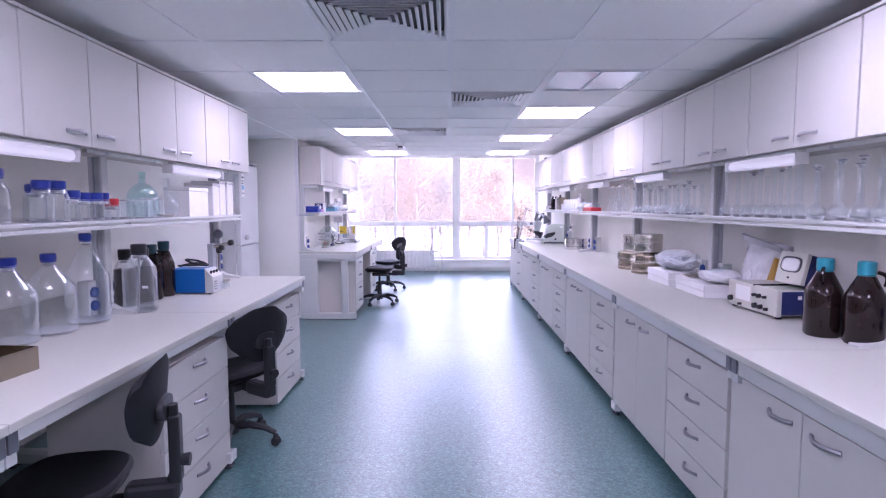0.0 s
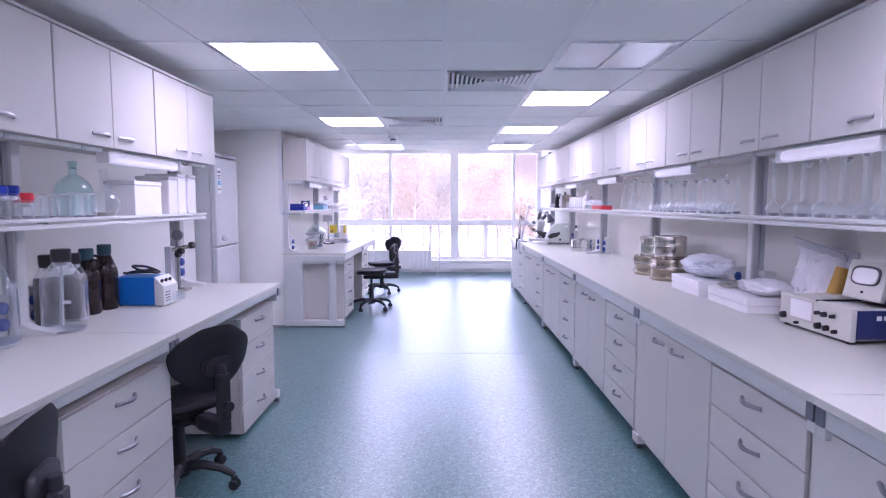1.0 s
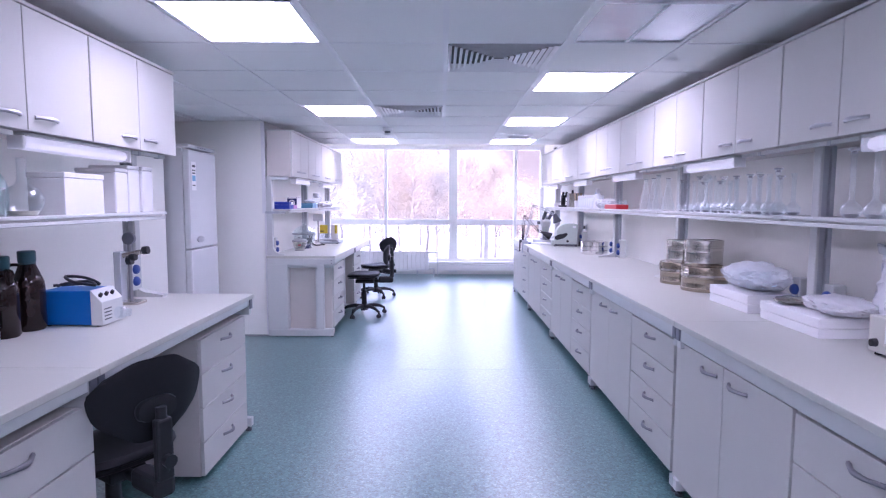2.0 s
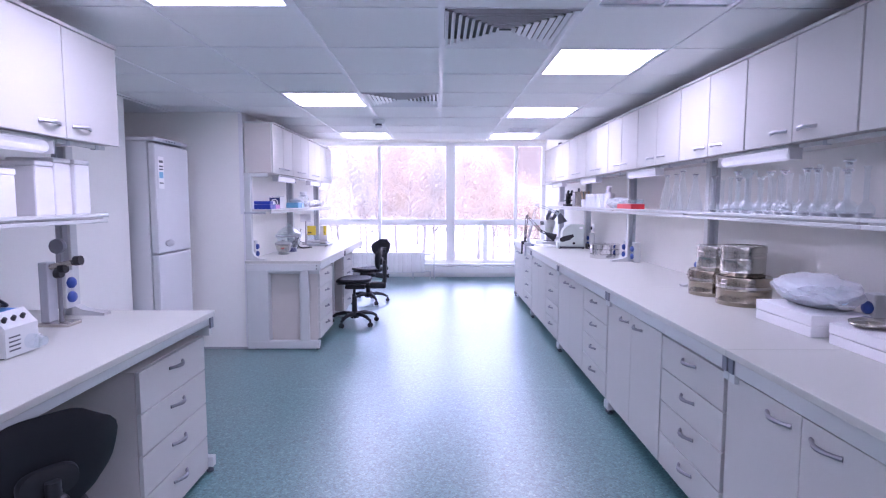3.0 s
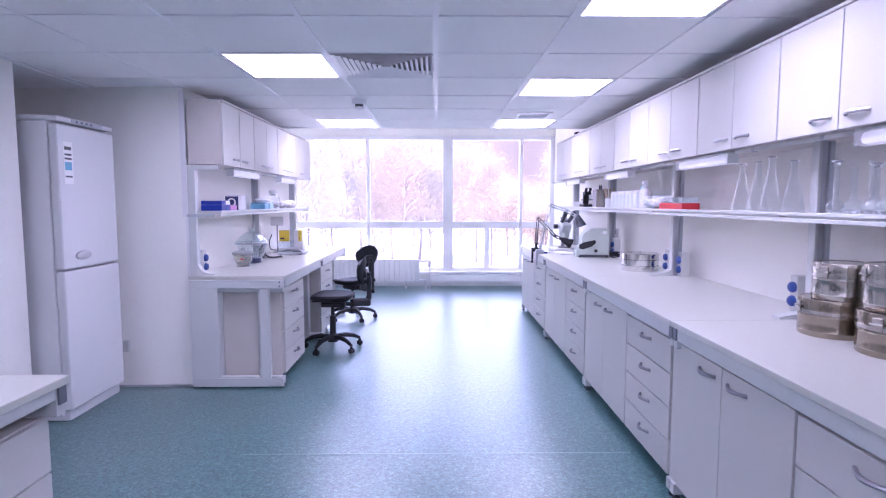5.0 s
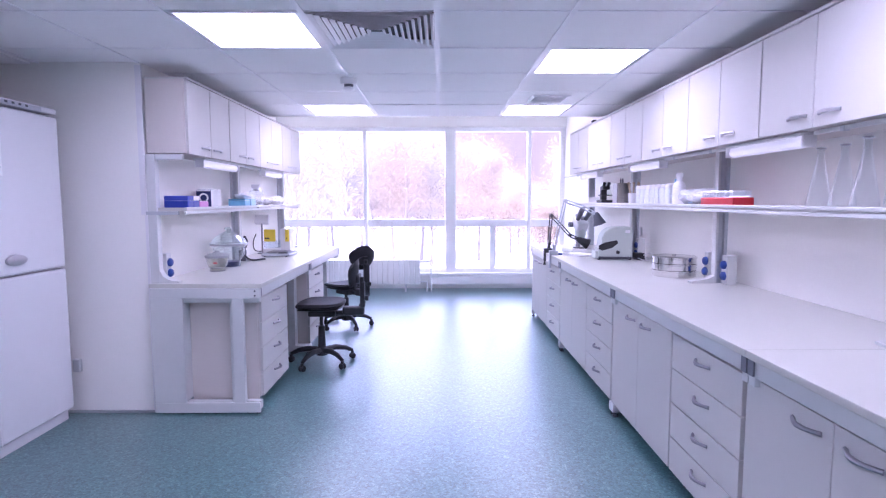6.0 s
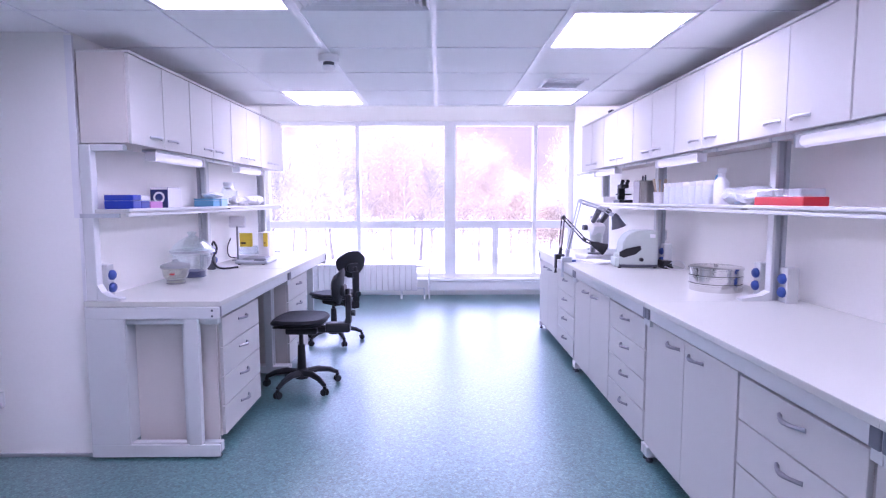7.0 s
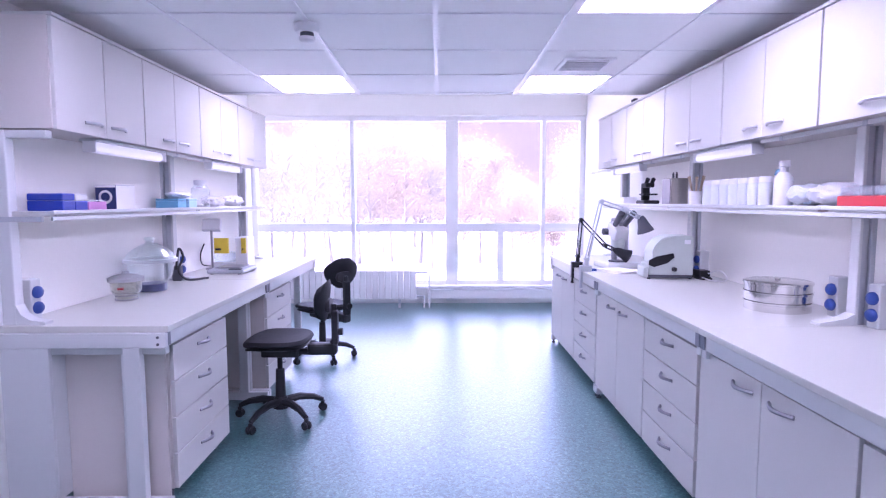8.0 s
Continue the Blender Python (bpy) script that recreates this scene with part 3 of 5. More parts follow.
# east row
XF = 1.100
for k in range(6):
    y0 = 0.275 + PITCH * k
    y1 = y0 + PITCH
    bench_frame(XF, X_E, y0, y1, 1, "long white-topped lab bench on a pale steel frame")
    drawer_unit(XF + 0.034, y0 + 0.375, 0.62, 1, z1=0.752)
    door_cabinet(XF + 0.034, y0 + 1.145, 0.90, 1, z1=0.758)
    for q in range(2):
        wall_cabinet(1.555, y0 + q * PITCH / 2, y0 + (q + 1) * PITCH / 2, 1, X_E - 1.555)
    upright(1.78, y0 + 0.04, 1, 1.695)
    shelf(1.615, 1.93, y0 + 0.04, y1 + 0.04, 1, 1.362)
    under_light(1.64, y0 + 0.42 + 0.037 * k, y0 + 1.07 + 0.037 * k, 1, 1.691)
    light_rail(1.63, y0 + 1.10 + 0.037 * k, y1 + 0.40 + 0.037 * k, 1)
    for dy in (-0.035, 0.205):
        socket_box(1.835, y0 + dy, 1)
upright(1.78, 9.56, 1, 1.695)

# first west row
XL = -1.178
for y0, y1 in ((-0.47, 1.07), (1.07, 2.61), (2.61, 4.15)):
    bench_frame(XL, -2.50, y0, y1, -1, "white-topped lab bench with room for chairs", rail=0.79)
drawer_unit(XL - 0.045, 2.28, 0.70, -1, z0=0.022, z1=0.735)
drawer_unit(XL - 0.045, 3.80, 0.62, -1, z0=0.022, z1=0.735)
for q in range(4):
    wall_cabinet(-1.58, 0.94 + 0.78 * q, 0.94 + 0.78 * (q + 1), -1, 0.36)
for y in (0.98, 2.58, 4.04):
    upright(-1.83, y, -1, 1.691)
shelf(-1.65, -1.96, 0.98, 2.50, -1, 1.362)
shelf(-1.65, -1.96, 2.50, 4.06, -1, 1.362)
under_light(-1.66, 1.35, 2.10, -1, 1.691)
under_light(-1.66, 2.93, 3.66, -1, 1.691)
light_rail(-1.64, 3.68, 4.02, -1)
light_rail(-1.64, 2.15, 2.88, -1)
for x, y, up in ((-1.90, 2.515, 0), (-1.925, 2.735, 0), (-1.84, 3.983, 0.045)):
    socket_box(x, y, -1, up)

# second west row
XM = -1.142
for y0, y1 in ((6.55, 7.97), (7.97, 9.42)):
    bench_frame(XM, X_W2, y0, y1, -1, "white-topped lab bench beside the wall pier", 0.15)
drawer_unit(XM - 0.038, 6.975, 0.62, -1, z1=0.748)
drawer_unit(XM - 0.038, 8.33, 0.62, -1, z1=0.748)
for q in range(4):
    wall_cabinet(-1.58, 6.575 + 0.71 * q, 6.575 + 0.71 * (q + 1), -1, 0.266)
for y in (7.95, 9.36):
    upright(-1.77, y, -1, 1.691)
r = thing("shelf_upright", "white-painted steel upright at the bench end", "shelf upright", "shelf uprights", pose(-1.83, 6.60, ZB_TOP))
part("post", box(-0.03, 0.03, -0.026, 0.026, 0, 0.83, 0.005), FRAME, r)
part("top_arm", box(0.03, 0.20, -0.02, 0.02, 0.795, 0.829, 0.004), FRAME, r)
f = bmesh.new()
prof = [(0.03, 0), (0.15, 0), (0.15, 0.012), (0.085, 0.022), (0.05, 0.045), (0.03, 0.085)]
a1 = [f.verts.new((px, -0.026, pz)) for px, pz in prof]
b1 = [f.verts.new((px, 0.026, pz)) for px, pz in prof]
f.faces.new(a1)
f.faces.new(b1[::-1])
for q in range(len(prof)):
    f.faces.new((a1[q], b1[q], b1[(q + 1) % len(prof)], a1[(q + 1) % len(prof)]))
part("gusset", f, FRAME, r)
shelf(-1.60, X_W2, 6.56, 7.98, -1, 1.348)
shelf(-1.60, X_W2, 7.98, 9.40, -1, 1.348)
under_light(-1.66, 6.92, 7.60, -1, 1.691)
under_light(-1.66, 8.30, 8.90, -1, 1.691)
light_rail(-1.64, 7.62, 8.28, -1)
for y in (6.69, 8.10):
    socket_box(-1.822, y, -1)
r = thing("bench_end_frame", "pale steel end frame with recessed grey panels", "bench end", "", pose(0, 6.53, 0))
part("top_rail", box(-1.85, XM, 0, 0.018, 0.768, 0.831, 0.003), FRAME, r)
part("bottom_rail", box(-1.85, XM - 0.02, 0, 0.018, 0.012, 0.078, 0.003), FRAME, r)
part("side_panel", box(-1.85, -1.642, 0, 0.018, 0.078, 0.768, 0.003), FRAME, r)
part("panel_return", box(-1.66, -1.642, 0.019, 0.104, 0.086, 0.733, 0.002), FRAME, r)
part("post", box(-1.330, -1.258, 0, 0.040, 0.078, 0.768, 0.003), FRAME, r)
part("back_panel", box(-1.64, -1.20, 0.100, 0.108, 0.05, 0.732), CARCASE, r, "recessed grey board panel")
for z in (0.785, 0.815):
    part("bolt", merge(bmesh.new(), lathe([(0, 0), (0.006, 0), (0.006, 0.004), (0, 0.004)], 10), pose(XM - 0.035, 0, z, 90)), DARKGREY, r)

# ---- fridge ----
r = thing("fridge", "tall white two-door fridge freezer in a niche", "fridge", "", pose(-2.34, 6.19, 0) @ Matrix.Diagonal((1, 1, 1.02, 1)))
part("body", box(-0.60, -0.065, -0.30, 0.30, 0.03, 1.88, 0.008), ENAMEL, r)
for z0, z1, hz in ((0.07, 0.955, 0), (0.965, 1.865, 1.01)):
    d = part("door", box(-0.062, 0, -0.30, 0.30, z0, z1, 0.014), ENAMEL, r, "white door")
    if hz:
        part("handle", merge(bmesh.new(), lathe([(0, 0), (0.075, 0.002), (0.07, 0.014), (0.03, 0.024), (0, 0.026)], 24), Matrix.Translation((0, -0.115, hz + 0.035)) @ Matrix.Diagonal((1, 1.05, 0.40, 1)) @ pose(0, 0, 0, 0, 90)), SATIN, d, "oval metal door handle", smooth=True)
part("top_panel", box(-0.60, 0.0, -0.30, 0.30, 1.88, 1.915, 0.012), ENAMEL, r)
cp = part("control_panel", box(0.0, 0.004, -0.16, 0.16, 1.884, 1.906, 0.002), POST, r, "grey control strip")
for k in range(4):
    part("button", box(0.004, 0.006, -0.12 + 0.05 * k, -0.10 + 0.05 * k, 1.889, 1.901, 0.001), DARKGREY, cp)
part("plinth", box(-0.58, -0.03, -0.28, 0.28, 0.0, 0.065, 0.006), WHITE, r)
st = part("sticker", box(0.0, 0.0015, -0.255, -0.165, 1.50, 1.76), PAPER, r, "paper label with blue bars")
for z, h2 in ((1.585, 0.05), (1.65, 0.012), (1.675, 0.012), (1.71, 0.02), (1.54, 0.01)):
    part("label_bar", box(0.0015, 0.002, -0.245, -0.178, z, z + h2), LIGHTBLUE if h2 > 0.03 else DARKGREY, st)
r = thing("wall_socket", "white wall socket low on the pier", "socket", "", pose(-2.36, Y_PIER - 0.02, 0.28))
part("plate", box(-0.02, 0.025, -0.012, 0.02, 0, 0.085, 0.006), FRAME, r)

# ---- chairs ----
def slab(w, d, z0, z1, power=3.2, segs=32, dip=0.0, inset=0.012):
    """A rounded cushion outline raised from z0 to z1."""
    bm = bmesh.new()
    rings = []
    for s, z in ((0.86, z0), (0.97, z0 + 0.008), (1.0, z0 + (z1 - z0) * 0.45), (0.985, z1 - 0.012), (0.93, z1 - 0.002), (0.6, z1 - dip * 0.6), (0.25, z1 - dip)):
        ring = []
        for k in range(segs):
            a = 2 * math.pi * k / segs
            c, q = math.cos(a), math.sin(a)
            x = w / 2 * s * math.copysign(abs(c) ** (2 / power), c)
            y = d / 2 * s * math.copysign(abs(q) ** (2 / power), q)
            ring.append(bm.verts.new((x, y, z - max(0, y - d * 0.30) * 0.22)))
        rings.append(ring)
    for a, b2 in zip(rings, rings[1:]):
        for k in range(segs):
            bm.faces.new((a[k], a[(k + 1) % segs], b2[(k + 1) % segs], b2[k]))
    bm.faces.new(rings[0][::-1])
    bm.faces.new(rings[-1])
    return bm


def office_chair(label, x, y, yaw, seat_z=0.50, back_z=0.74, group="swivel chairs", spin=0.0, wide=1.0, tall=1.0, reach=0.335):
    k0 = reach - 0.335
    r = thing("office_chair", label, "chair", group, pose(x, y, 0, 0, 0, yaw))
    part("seat", slab(0.43, 0.41, seat_z - 0.040, seat_z, 2.9, dip=0.012), FABRIC, r, "black upholstered seat", smooth=True)
    part("seat_shell", slab(0.40, 0.38, seat_z - 0.062, seat_z - 0.042, 3.2), BLACK, r, smooth=True)
    part("mechanism", box(-0.07, 0.07, -0.13, 0.10, seat_z - 0.13, seat_z - 0.083, 0.012), BLACK, r)
    part("lever", tube([(0.06, 0.02, seat_z - 0.11), (0.16, 0.03, seat_z - 0.115), (0.21, 0.03, seat_z - 0.12)], [0.006, 0.006, 0.011]), BLACK, r)
    # backrest: a shield bent round the back
    bm = bmesh.new()
    n, mrows = 14, 9
    grid = []
    for side, off in ((0, 0.0), (1, 0.045)):
        g = []
        for i in range(mrows + 1):
            v = i / mrows * 2 - 1
            row = []
            for k in range(n + 1):
                u = k / n * 2 - 1
                wid = 0.205 * wide * (1 - abs(v) ** 3.2 * 0.42) * (1.0 + 0.13 * v)
                hx = u * wid
                hz = v * 0.155 * tall * (1 - abs(u) ** 3.5 * 0.30)
                edge = max(abs(u), abs(v)) ** 6
                th = off * (1 - 0.75 * edge) + (0.010 * edge if side == 0 else 0)
                row.append(bm.verts.new((hx, -reach + 1.1 * hx * hx + th - 0.10 * hz, back_z + hz)))
            g.append(row)
        grid.append(g)
    for g in grid:
        for i in range(mrows):
            for k in range(n):
                bm.faces.new((g[i][k], g[i][k + 1], g[i + 1][k + 1], g[i + 1][k]))
    f, b2 = grid
    for k in range(n):
        bm.faces.new((f[0][k], f[0][k + 1], b2[0][k + 1], b2[0][k]))
        bm.faces.new((f[-1][k], f[-1][k + 1], b2[-1][k + 1], b2[-1][k]))
    for i in range(mrows):
        bm.faces.new((f[i][0], f[i + 1][0], b2[i + 1][0], b2[i][0]))
        bm.faces.new((f[i][n], f[i + 1][n], b2[i + 1][n], b2[i][n]))
    back = part("backrest", bm, FABRIC, r, "black curved backrest", smooth=True)
    part("back_plate", merge(bmesh.new(), slab(0.15, 0.09, 0, 0.035, 2.6), pose(0, -0.318 - k0, back_z - 0.03, 90)), BLACK, back, "raised black plastic plate", smooth=True)
    sp = merge(bmesh.new(), tube([(0, -0.10, seat_z - 0.105), (0, -0.26 - k0, seat_z - 0.11), (0, -0.345 - k0, seat_z - 0.085), (0, -0.372 - k0, seat_z - 0.02), (0, -0.365 - k0, back_z - 0.02)], [0.020, 0.022, 0.026, 0.024, 0.019], 10))
    bb = part("back_bar", sp, BLACK, r, smooth=True)
    part("bar_cover", box(-0.03, 0.03, -0.392 - k0, -0.352 - k0, seat_z - 0.06, back_z - 0.06, 0.01), BLACK, bb)
    part("bar_boot", box(-0.038, 0.038, -0.385 - k0, -0.20 - k0, seat_z - 0.125, seat_z - 0.05, 0.018), BLACK, bb)
    part("knob", tube([(0, -0.372 - k0, seat_z + 0.02), (0, -0.42 - k0, seat_z + 0.02)], [0.02, 0.024], 12), BLACK, r)
    part("gas_lift", lathe([(0, seat_z - 0.085), (0.016, seat_z - 0.085), (0.016, 0.33), (0.027, 0.325), (0.034, 0.12), (0.03, 0.08), (0, 0.08)], 18), BLACK, r, smooth=True)
    part("hub", lathe([(0, 0.07), (0.05, 0.075), (0.055, 0.10), (0.045, 0.135), (0.034, 0.15), (0, 0.15)], 18), BLACK, r, smooth=True)
    for k in range(5):
        a = math.radians(spin + 72 * k)
        c, q = math.cos(a), math.sin(a)
        L = [(0.03, 0.115), (0.12, 0.125), (0.21, 0.108), (0.275, 0.075)]
        part("base_arm", tube([(c * d, q * d, z) for d, z in L], [0.028, 0.024, 0.020, 0.015], 8), BLACK, r, smooth=True)
        w = bmesh.new()
        for e in (-0.014, 0.014):
            merge(w, lathe([(0, -0.009), (0.022, -0.009), (0.027, 0), (0.022, 0.009), (0, 0.009)], 14), Matrix.Translation((c * 0.275 - q * e, q * 0.275 + c * e, 0.027)) @ pose(0, 0, 0, 0, 0, math.degrees(a)) @ pose(0, 0, 0, 90, 0, 0))
        box(c * 0.275 - 0.012, c * 0.275 + 0.012, q * 0.275 - 0.012, q * 0.275 + 0.012, 0.03, 0.07, 0.004, bm=w)
        part("castor", w, BLACK, r)
    return r


office_chair("black swivel chair pulled up to the bench, armless", -1.00, 7.68, 90, 0.545, 0.765, spin=12, wide=0.92, tall=0.84, reach=0.318)
office_chair("black swivel chair turned towards the window end", -1.02, 9.06, 45, 0.50, 0.79, spin=40, wide=0.80, tall=0.82)
office_chair("black swivel chair half under the bench", -1.325, 2.89, 57, 0.485, 0.715, spin=13)
office_chair("black swivel chair tucked under the worktop", -1.375, 1.53, 102, 0.49, 0.74, spin=55)


# ---- glassware and bottles ----
def screw_bottle(x, y, z, r, h, cap, capname, fill=None, glass=None, label="", category="bottle", group="", neck=0.42, caph=0.028, shoulder=0.72):
    o = thing("lab_bottle", label, category, group, pose(x, y, z, 0, 0, random.uniform(0, 360)))
    g = glass or GLASS
    n = r * neck
    prof = [(0, 0.003), (r * 0.88, 0), (r, 0.012), (r, h * (shoulder - 0.12)), (r * 0.96, h * (shoulder - 0.04)), (r * 0.96 - (r * 0.96 - n * 1.12) * 0.10 / (0.90 - shoulder), h * (shoulder + 0.06)), (n * 1.12, h * 0.86), (n, h * 0.89), (n, h - 0.004)]
    part("body", lathe(prof, 26), g, o, smooth=True)
    if not glass:
        part("foot", lathe([(0, 0.004), (r * 0.93, 0.004), (r * 0.985, 0.014), (r * 0.90, 0.012), (0, 0.009)], 24), GROUND, o, smooth=True)
        part("thread", lathe([(n * 0.9, h - caph - 0.010), (n * 1.06, h - caph - 0.016), (n * 1.06, h - caph - 0.022), (n * 0.9, h - caph - 0.026)], 20), GROUND, o, smooth=True)
    part("cap", lathe([(0, h - caph), (n + 0.006, h - caph), (n + 0.008, h - caph * 0.8), (n + 0.008, h + 0.002), (n + 0.004, h + 0.006), (0, h + 0.006)], 22), cap, o, capname, smooth=True)
    part("collar", lathe([(n, h - caph - 0.008), (n + 0.006, h - caph - 0.007), (n + 0.006, h - caph - 0.002), (n, h - caph - 0.001)], 18), cap, o)
    if fill:
        mat, lev = fill
        part("contents", lathe([(0, 0.006), (r * 0.93, 0.006), (r * 0.95, 0.015), (r * 0.95, h * lev), (0, h * lev)], 20), mat, o, smooth=True)
    return o


def beaker(x, y, z, r, h, label="empty clear glass beaker on the shelf", mat=None, group="beakers"):
    o = thing("beaker", label, "beaker", group, pose(x, y, z, 0, 0, random.uniform(0, 360)))
    part("wall", lathe([(0, 0.004), (r * 0.9, 0), (r, 0.008), (r, h - 0.006), (r * 1.06, h), (r * 0.98, h - 0.003)], 22), mat or GLASS, o, smooth=True)
    part("rim", lathe([(r * 0.97, h - 0.002), (r * 1.07, h - 0.003), (r * 1.07, h + 0.002), (r * 0.97, h + 0.002)], 22), GROUND, o)
    part("foot", lathe([(0, 0.004), (r * 0.92, 0.004), (r * 0.985, 0.011), (r * 0.88, 0.010), (0, 0.008)], 22), GROUND, o, smooth=True)
    return o


def volumetric_flask(x, y, z, r, h, stopper=True, group="volumetric flasks"):
    o = thing("volumetric_flask", "clear long-necked volumetric flask with a glass stopper", "flask", group, pose(x, y, z, 0, 0, random.uniform(0, 360)))
    n = max(0.0105, r * 0.22)
    prof = [(0, 0.004), (r * 0.55, 0), (r * 0.66, 0.004), (r * 0.95, r * 0.5), (r, r * 0.85), (r * 0.93, r * 1.2), (r * 0.66, r * 1.55), (n * 1.45, r * 1.8), (n, r * 2.0), (n, h - 0.016), (n * 1.35, h - 0.012), (n * 1.35, h)]
    part("body", lathe(prof + [(n * 0.95, h)], 18), GLASS, o, smooth=True)
    part("foot", lathe([(0, 0.003), (r * 0.58, 0.003), (r * 0.78, 0.016), (r * 0.70, 0.019), (0, 0.010)], 18), GROUND, o, smooth=True)
    if stopper:
        part("stopper", lathe([(0, h - 0.004), (n * 1.2, h - 0.004), (n * 1.1, h + 0.006), (n * 2.1, h + 0.010), (n * 2.1, h + 0.017), (0, h + 0.018)], 14), GROUND, o, smooth=True)
    return o


def erlenmeyer(x, y, z, r, h):
    o = thing("erlenmeyer_flask", "tall clear conical flask on the shelf", "flask", "conical flasks", pose(x, y, z))
    n = r * 0.27
    part("body", lathe([(0, 0.004), (r * 0.92, 0), (r, 0.01), (r * 0.96, 0.03), (n * 1.1, h * 0.80), (n, h * 0.86), (n, h - 0.008), (n * 1.3, h), (n * 0.9, h - 0.003)], 20), GLASS, o, smooth=True)
    part("rim", lathe([(n * 1.1, h - 0.006), (n * 1.45, h - 0.004), (n * 1.45, h + 0.002), (n * 1.1, h + 0.003)], 16), GROUND, o)
    return o


ZS = 1.362
rnd = random.Random(5)
# flasks over the east bench
for k in range(11):
    y = 3.10 - k * 0.122
    volumetric_flask(1.705 + rnd.uniform(-0.01, 0.01), y + rnd.uniform(-0.01, 0.01), ZS, 0.040, 0.265 + rnd.uniform(-0.01, 0.015), k % 3 != 1)
for k in range(9):
    volumetric_flask(1.835, 3.03 - k * 0.14 + rnd.uniform(-0.015, 0.015), ZS, 0.042, 0.25 + rnd.uniform(-0.02, 0.02), k % 2 == 0)
for k in range(13):
    y = 4.72 - k * 0.094
    volumetric_flask(1.69 + rnd.uniform(-0.012, 0.012), y, ZS, 0.034 + 0.0006 * k, 0.195 + rnd.uniform(-0.012, 0.02) + 0.002 * k, k % 3 == 0)
for k in range(10):
    volumetric_flask(1.80 + rnd.uniform(-0.015, 0.015), 4.66 - k * 0.115, ZS, 0.036, 0.21 + rnd.uniform(-0.02, 0.02), k % 2 == 0)
o = thing("separating_flask", "clear flask with a round glass head and side arms", "flask", "", pose(1.70, 4.38, ZS))
part("body", lathe([(0, 0.004), (0.03, 0), (0.042, 0.03), (0.03, 0.06), (0.008, 0.09), (0.008, 0.20)], 18), GLASS, o, smooth=True)
part("head", lathe([(0, 0.19), (0.022, 0.20), (0.032, 0.222), (0.022, 0.245), (0, 0.252)], 18), GLASS, o, smooth=True)
part("side_arm", tube([(0.02, 0, 0.22), (0.055, 0.01, 0.235), (0.06, 0.01, 0.21)], 0.008), GLASS, o)
for k, (y, h) in enumerate(((5.49, 0.26), (5.37, 0.265), (5.22, 0.28), (5.07, 0.25))):
    erlenmeyer(1.71 + 0.02 * (k % 2), y, ZS, 0.052, h)

# red tray, bags and bottles
o = thing("red_tray", "flat red plastic tray under a clear lid", "tray", "", pose(1.715, 6.30, ZS))
part("tray", box(-0.06, 0.06, -0.19, 0.20, 0, 0.045, 0.006), RED, o)
part("lid", box(-0.055, 0.055, -0.17, 0.19, 0.046, 0.085, 0.006), ACRYLIC, o, "clear plastic lid")


BAGFILM = material("milky_bag_film", (0.84, 0.86, 0.88), 0.34, grain=0.10, scale=18, stain=0.08, bump=1.0, coat=0.25)


def milky(name, colour, cover):
    """Thin milky film: part of the light passes straight through."""
    m = material(name, colour, 0.32, grain=0.08, scale=20, stain=0.06, bump=1.0)
    n, l = m.node_tree.nodes, m.node_tree.links
    mix, tr = n.new("ShaderNodeMixShader"), n.new("ShaderNodeBsdfTransparent")
    mix.inputs["Fac"].default_value = cover
    l.new(tr.outputs[0], mix.inputs[1])
    l.new(n["Principled BSDF"].outputs[0], mix.inputs[2])
    l.new(mix.outputs[0], n["Material Output"].inputs["Surface"])
    return m


MILKY = milky("milky_film_clear", (0.86, 0.88, 0.90), 0.5)


def plastic_bag(x, y, z, w, d, h, label, seed, mat=None, inner=None):
    """A crumpled clear bag: a lumpy closed pillow with folds."""
    o = thing("plastic_bag", label, "bag", "plastic bags", pose(x, y, z))
    bm = bmesh.new()
    bmesh.ops.create_icosphere(bm, subdivisions=4, radius=1)
    for v in bm.verts:
        p = v.co.copy()
        f = 1 + 0.16 * noise.noise(p * 2.1 + Vector((seed, 0, 0))) + 0.07 * noise.noise(p * 6 + Vector((0, seed, 0)))
        zz = p.z * f
        v.co = Vector((p.x * f * w / 2, p.y * f * d / 2, h * (0.5 + 0.5 * max(-0.98, min(1.0, zz)))))
        crease = 0.5 - abs(noise.noise(v.co * 17 + Vector((0, 0, seed)))) - abs(noise.noise(v.co * 34 + Vector((seed, 0, 0)))) * 0.5
        v.co += Vector((p.x * w, p.y * d, 1.6 * h)) * (0.11 * crease * (p.z > -0.9))
        v.co.z = max(0.0, v.co.z)
    part("film", bm, mat or (MILKY if inner else BAGFILM), o, smooth=True)
    if inner:
        bm = bmesh.new()
        bmesh.ops.create_icosphere(bm, subdivisions=3, radius=1)
        for v in bm.verts:
            p = v.co.copy()
            f = 0.86 + 0.2 * noise.noise(p * 2.6 + Vector((seed, 3, 0))) + 0.05 * noise.noise(p * 9 + Vector((seed, 3, 0)))
            v.co = Vector((p.x * f * w / 2, p.y * f * d / 2, max(0.004, h * (0.44 + 0.44 * p.z * f))))
        part("contents", bm, inner, o, smooth=True)
    return o


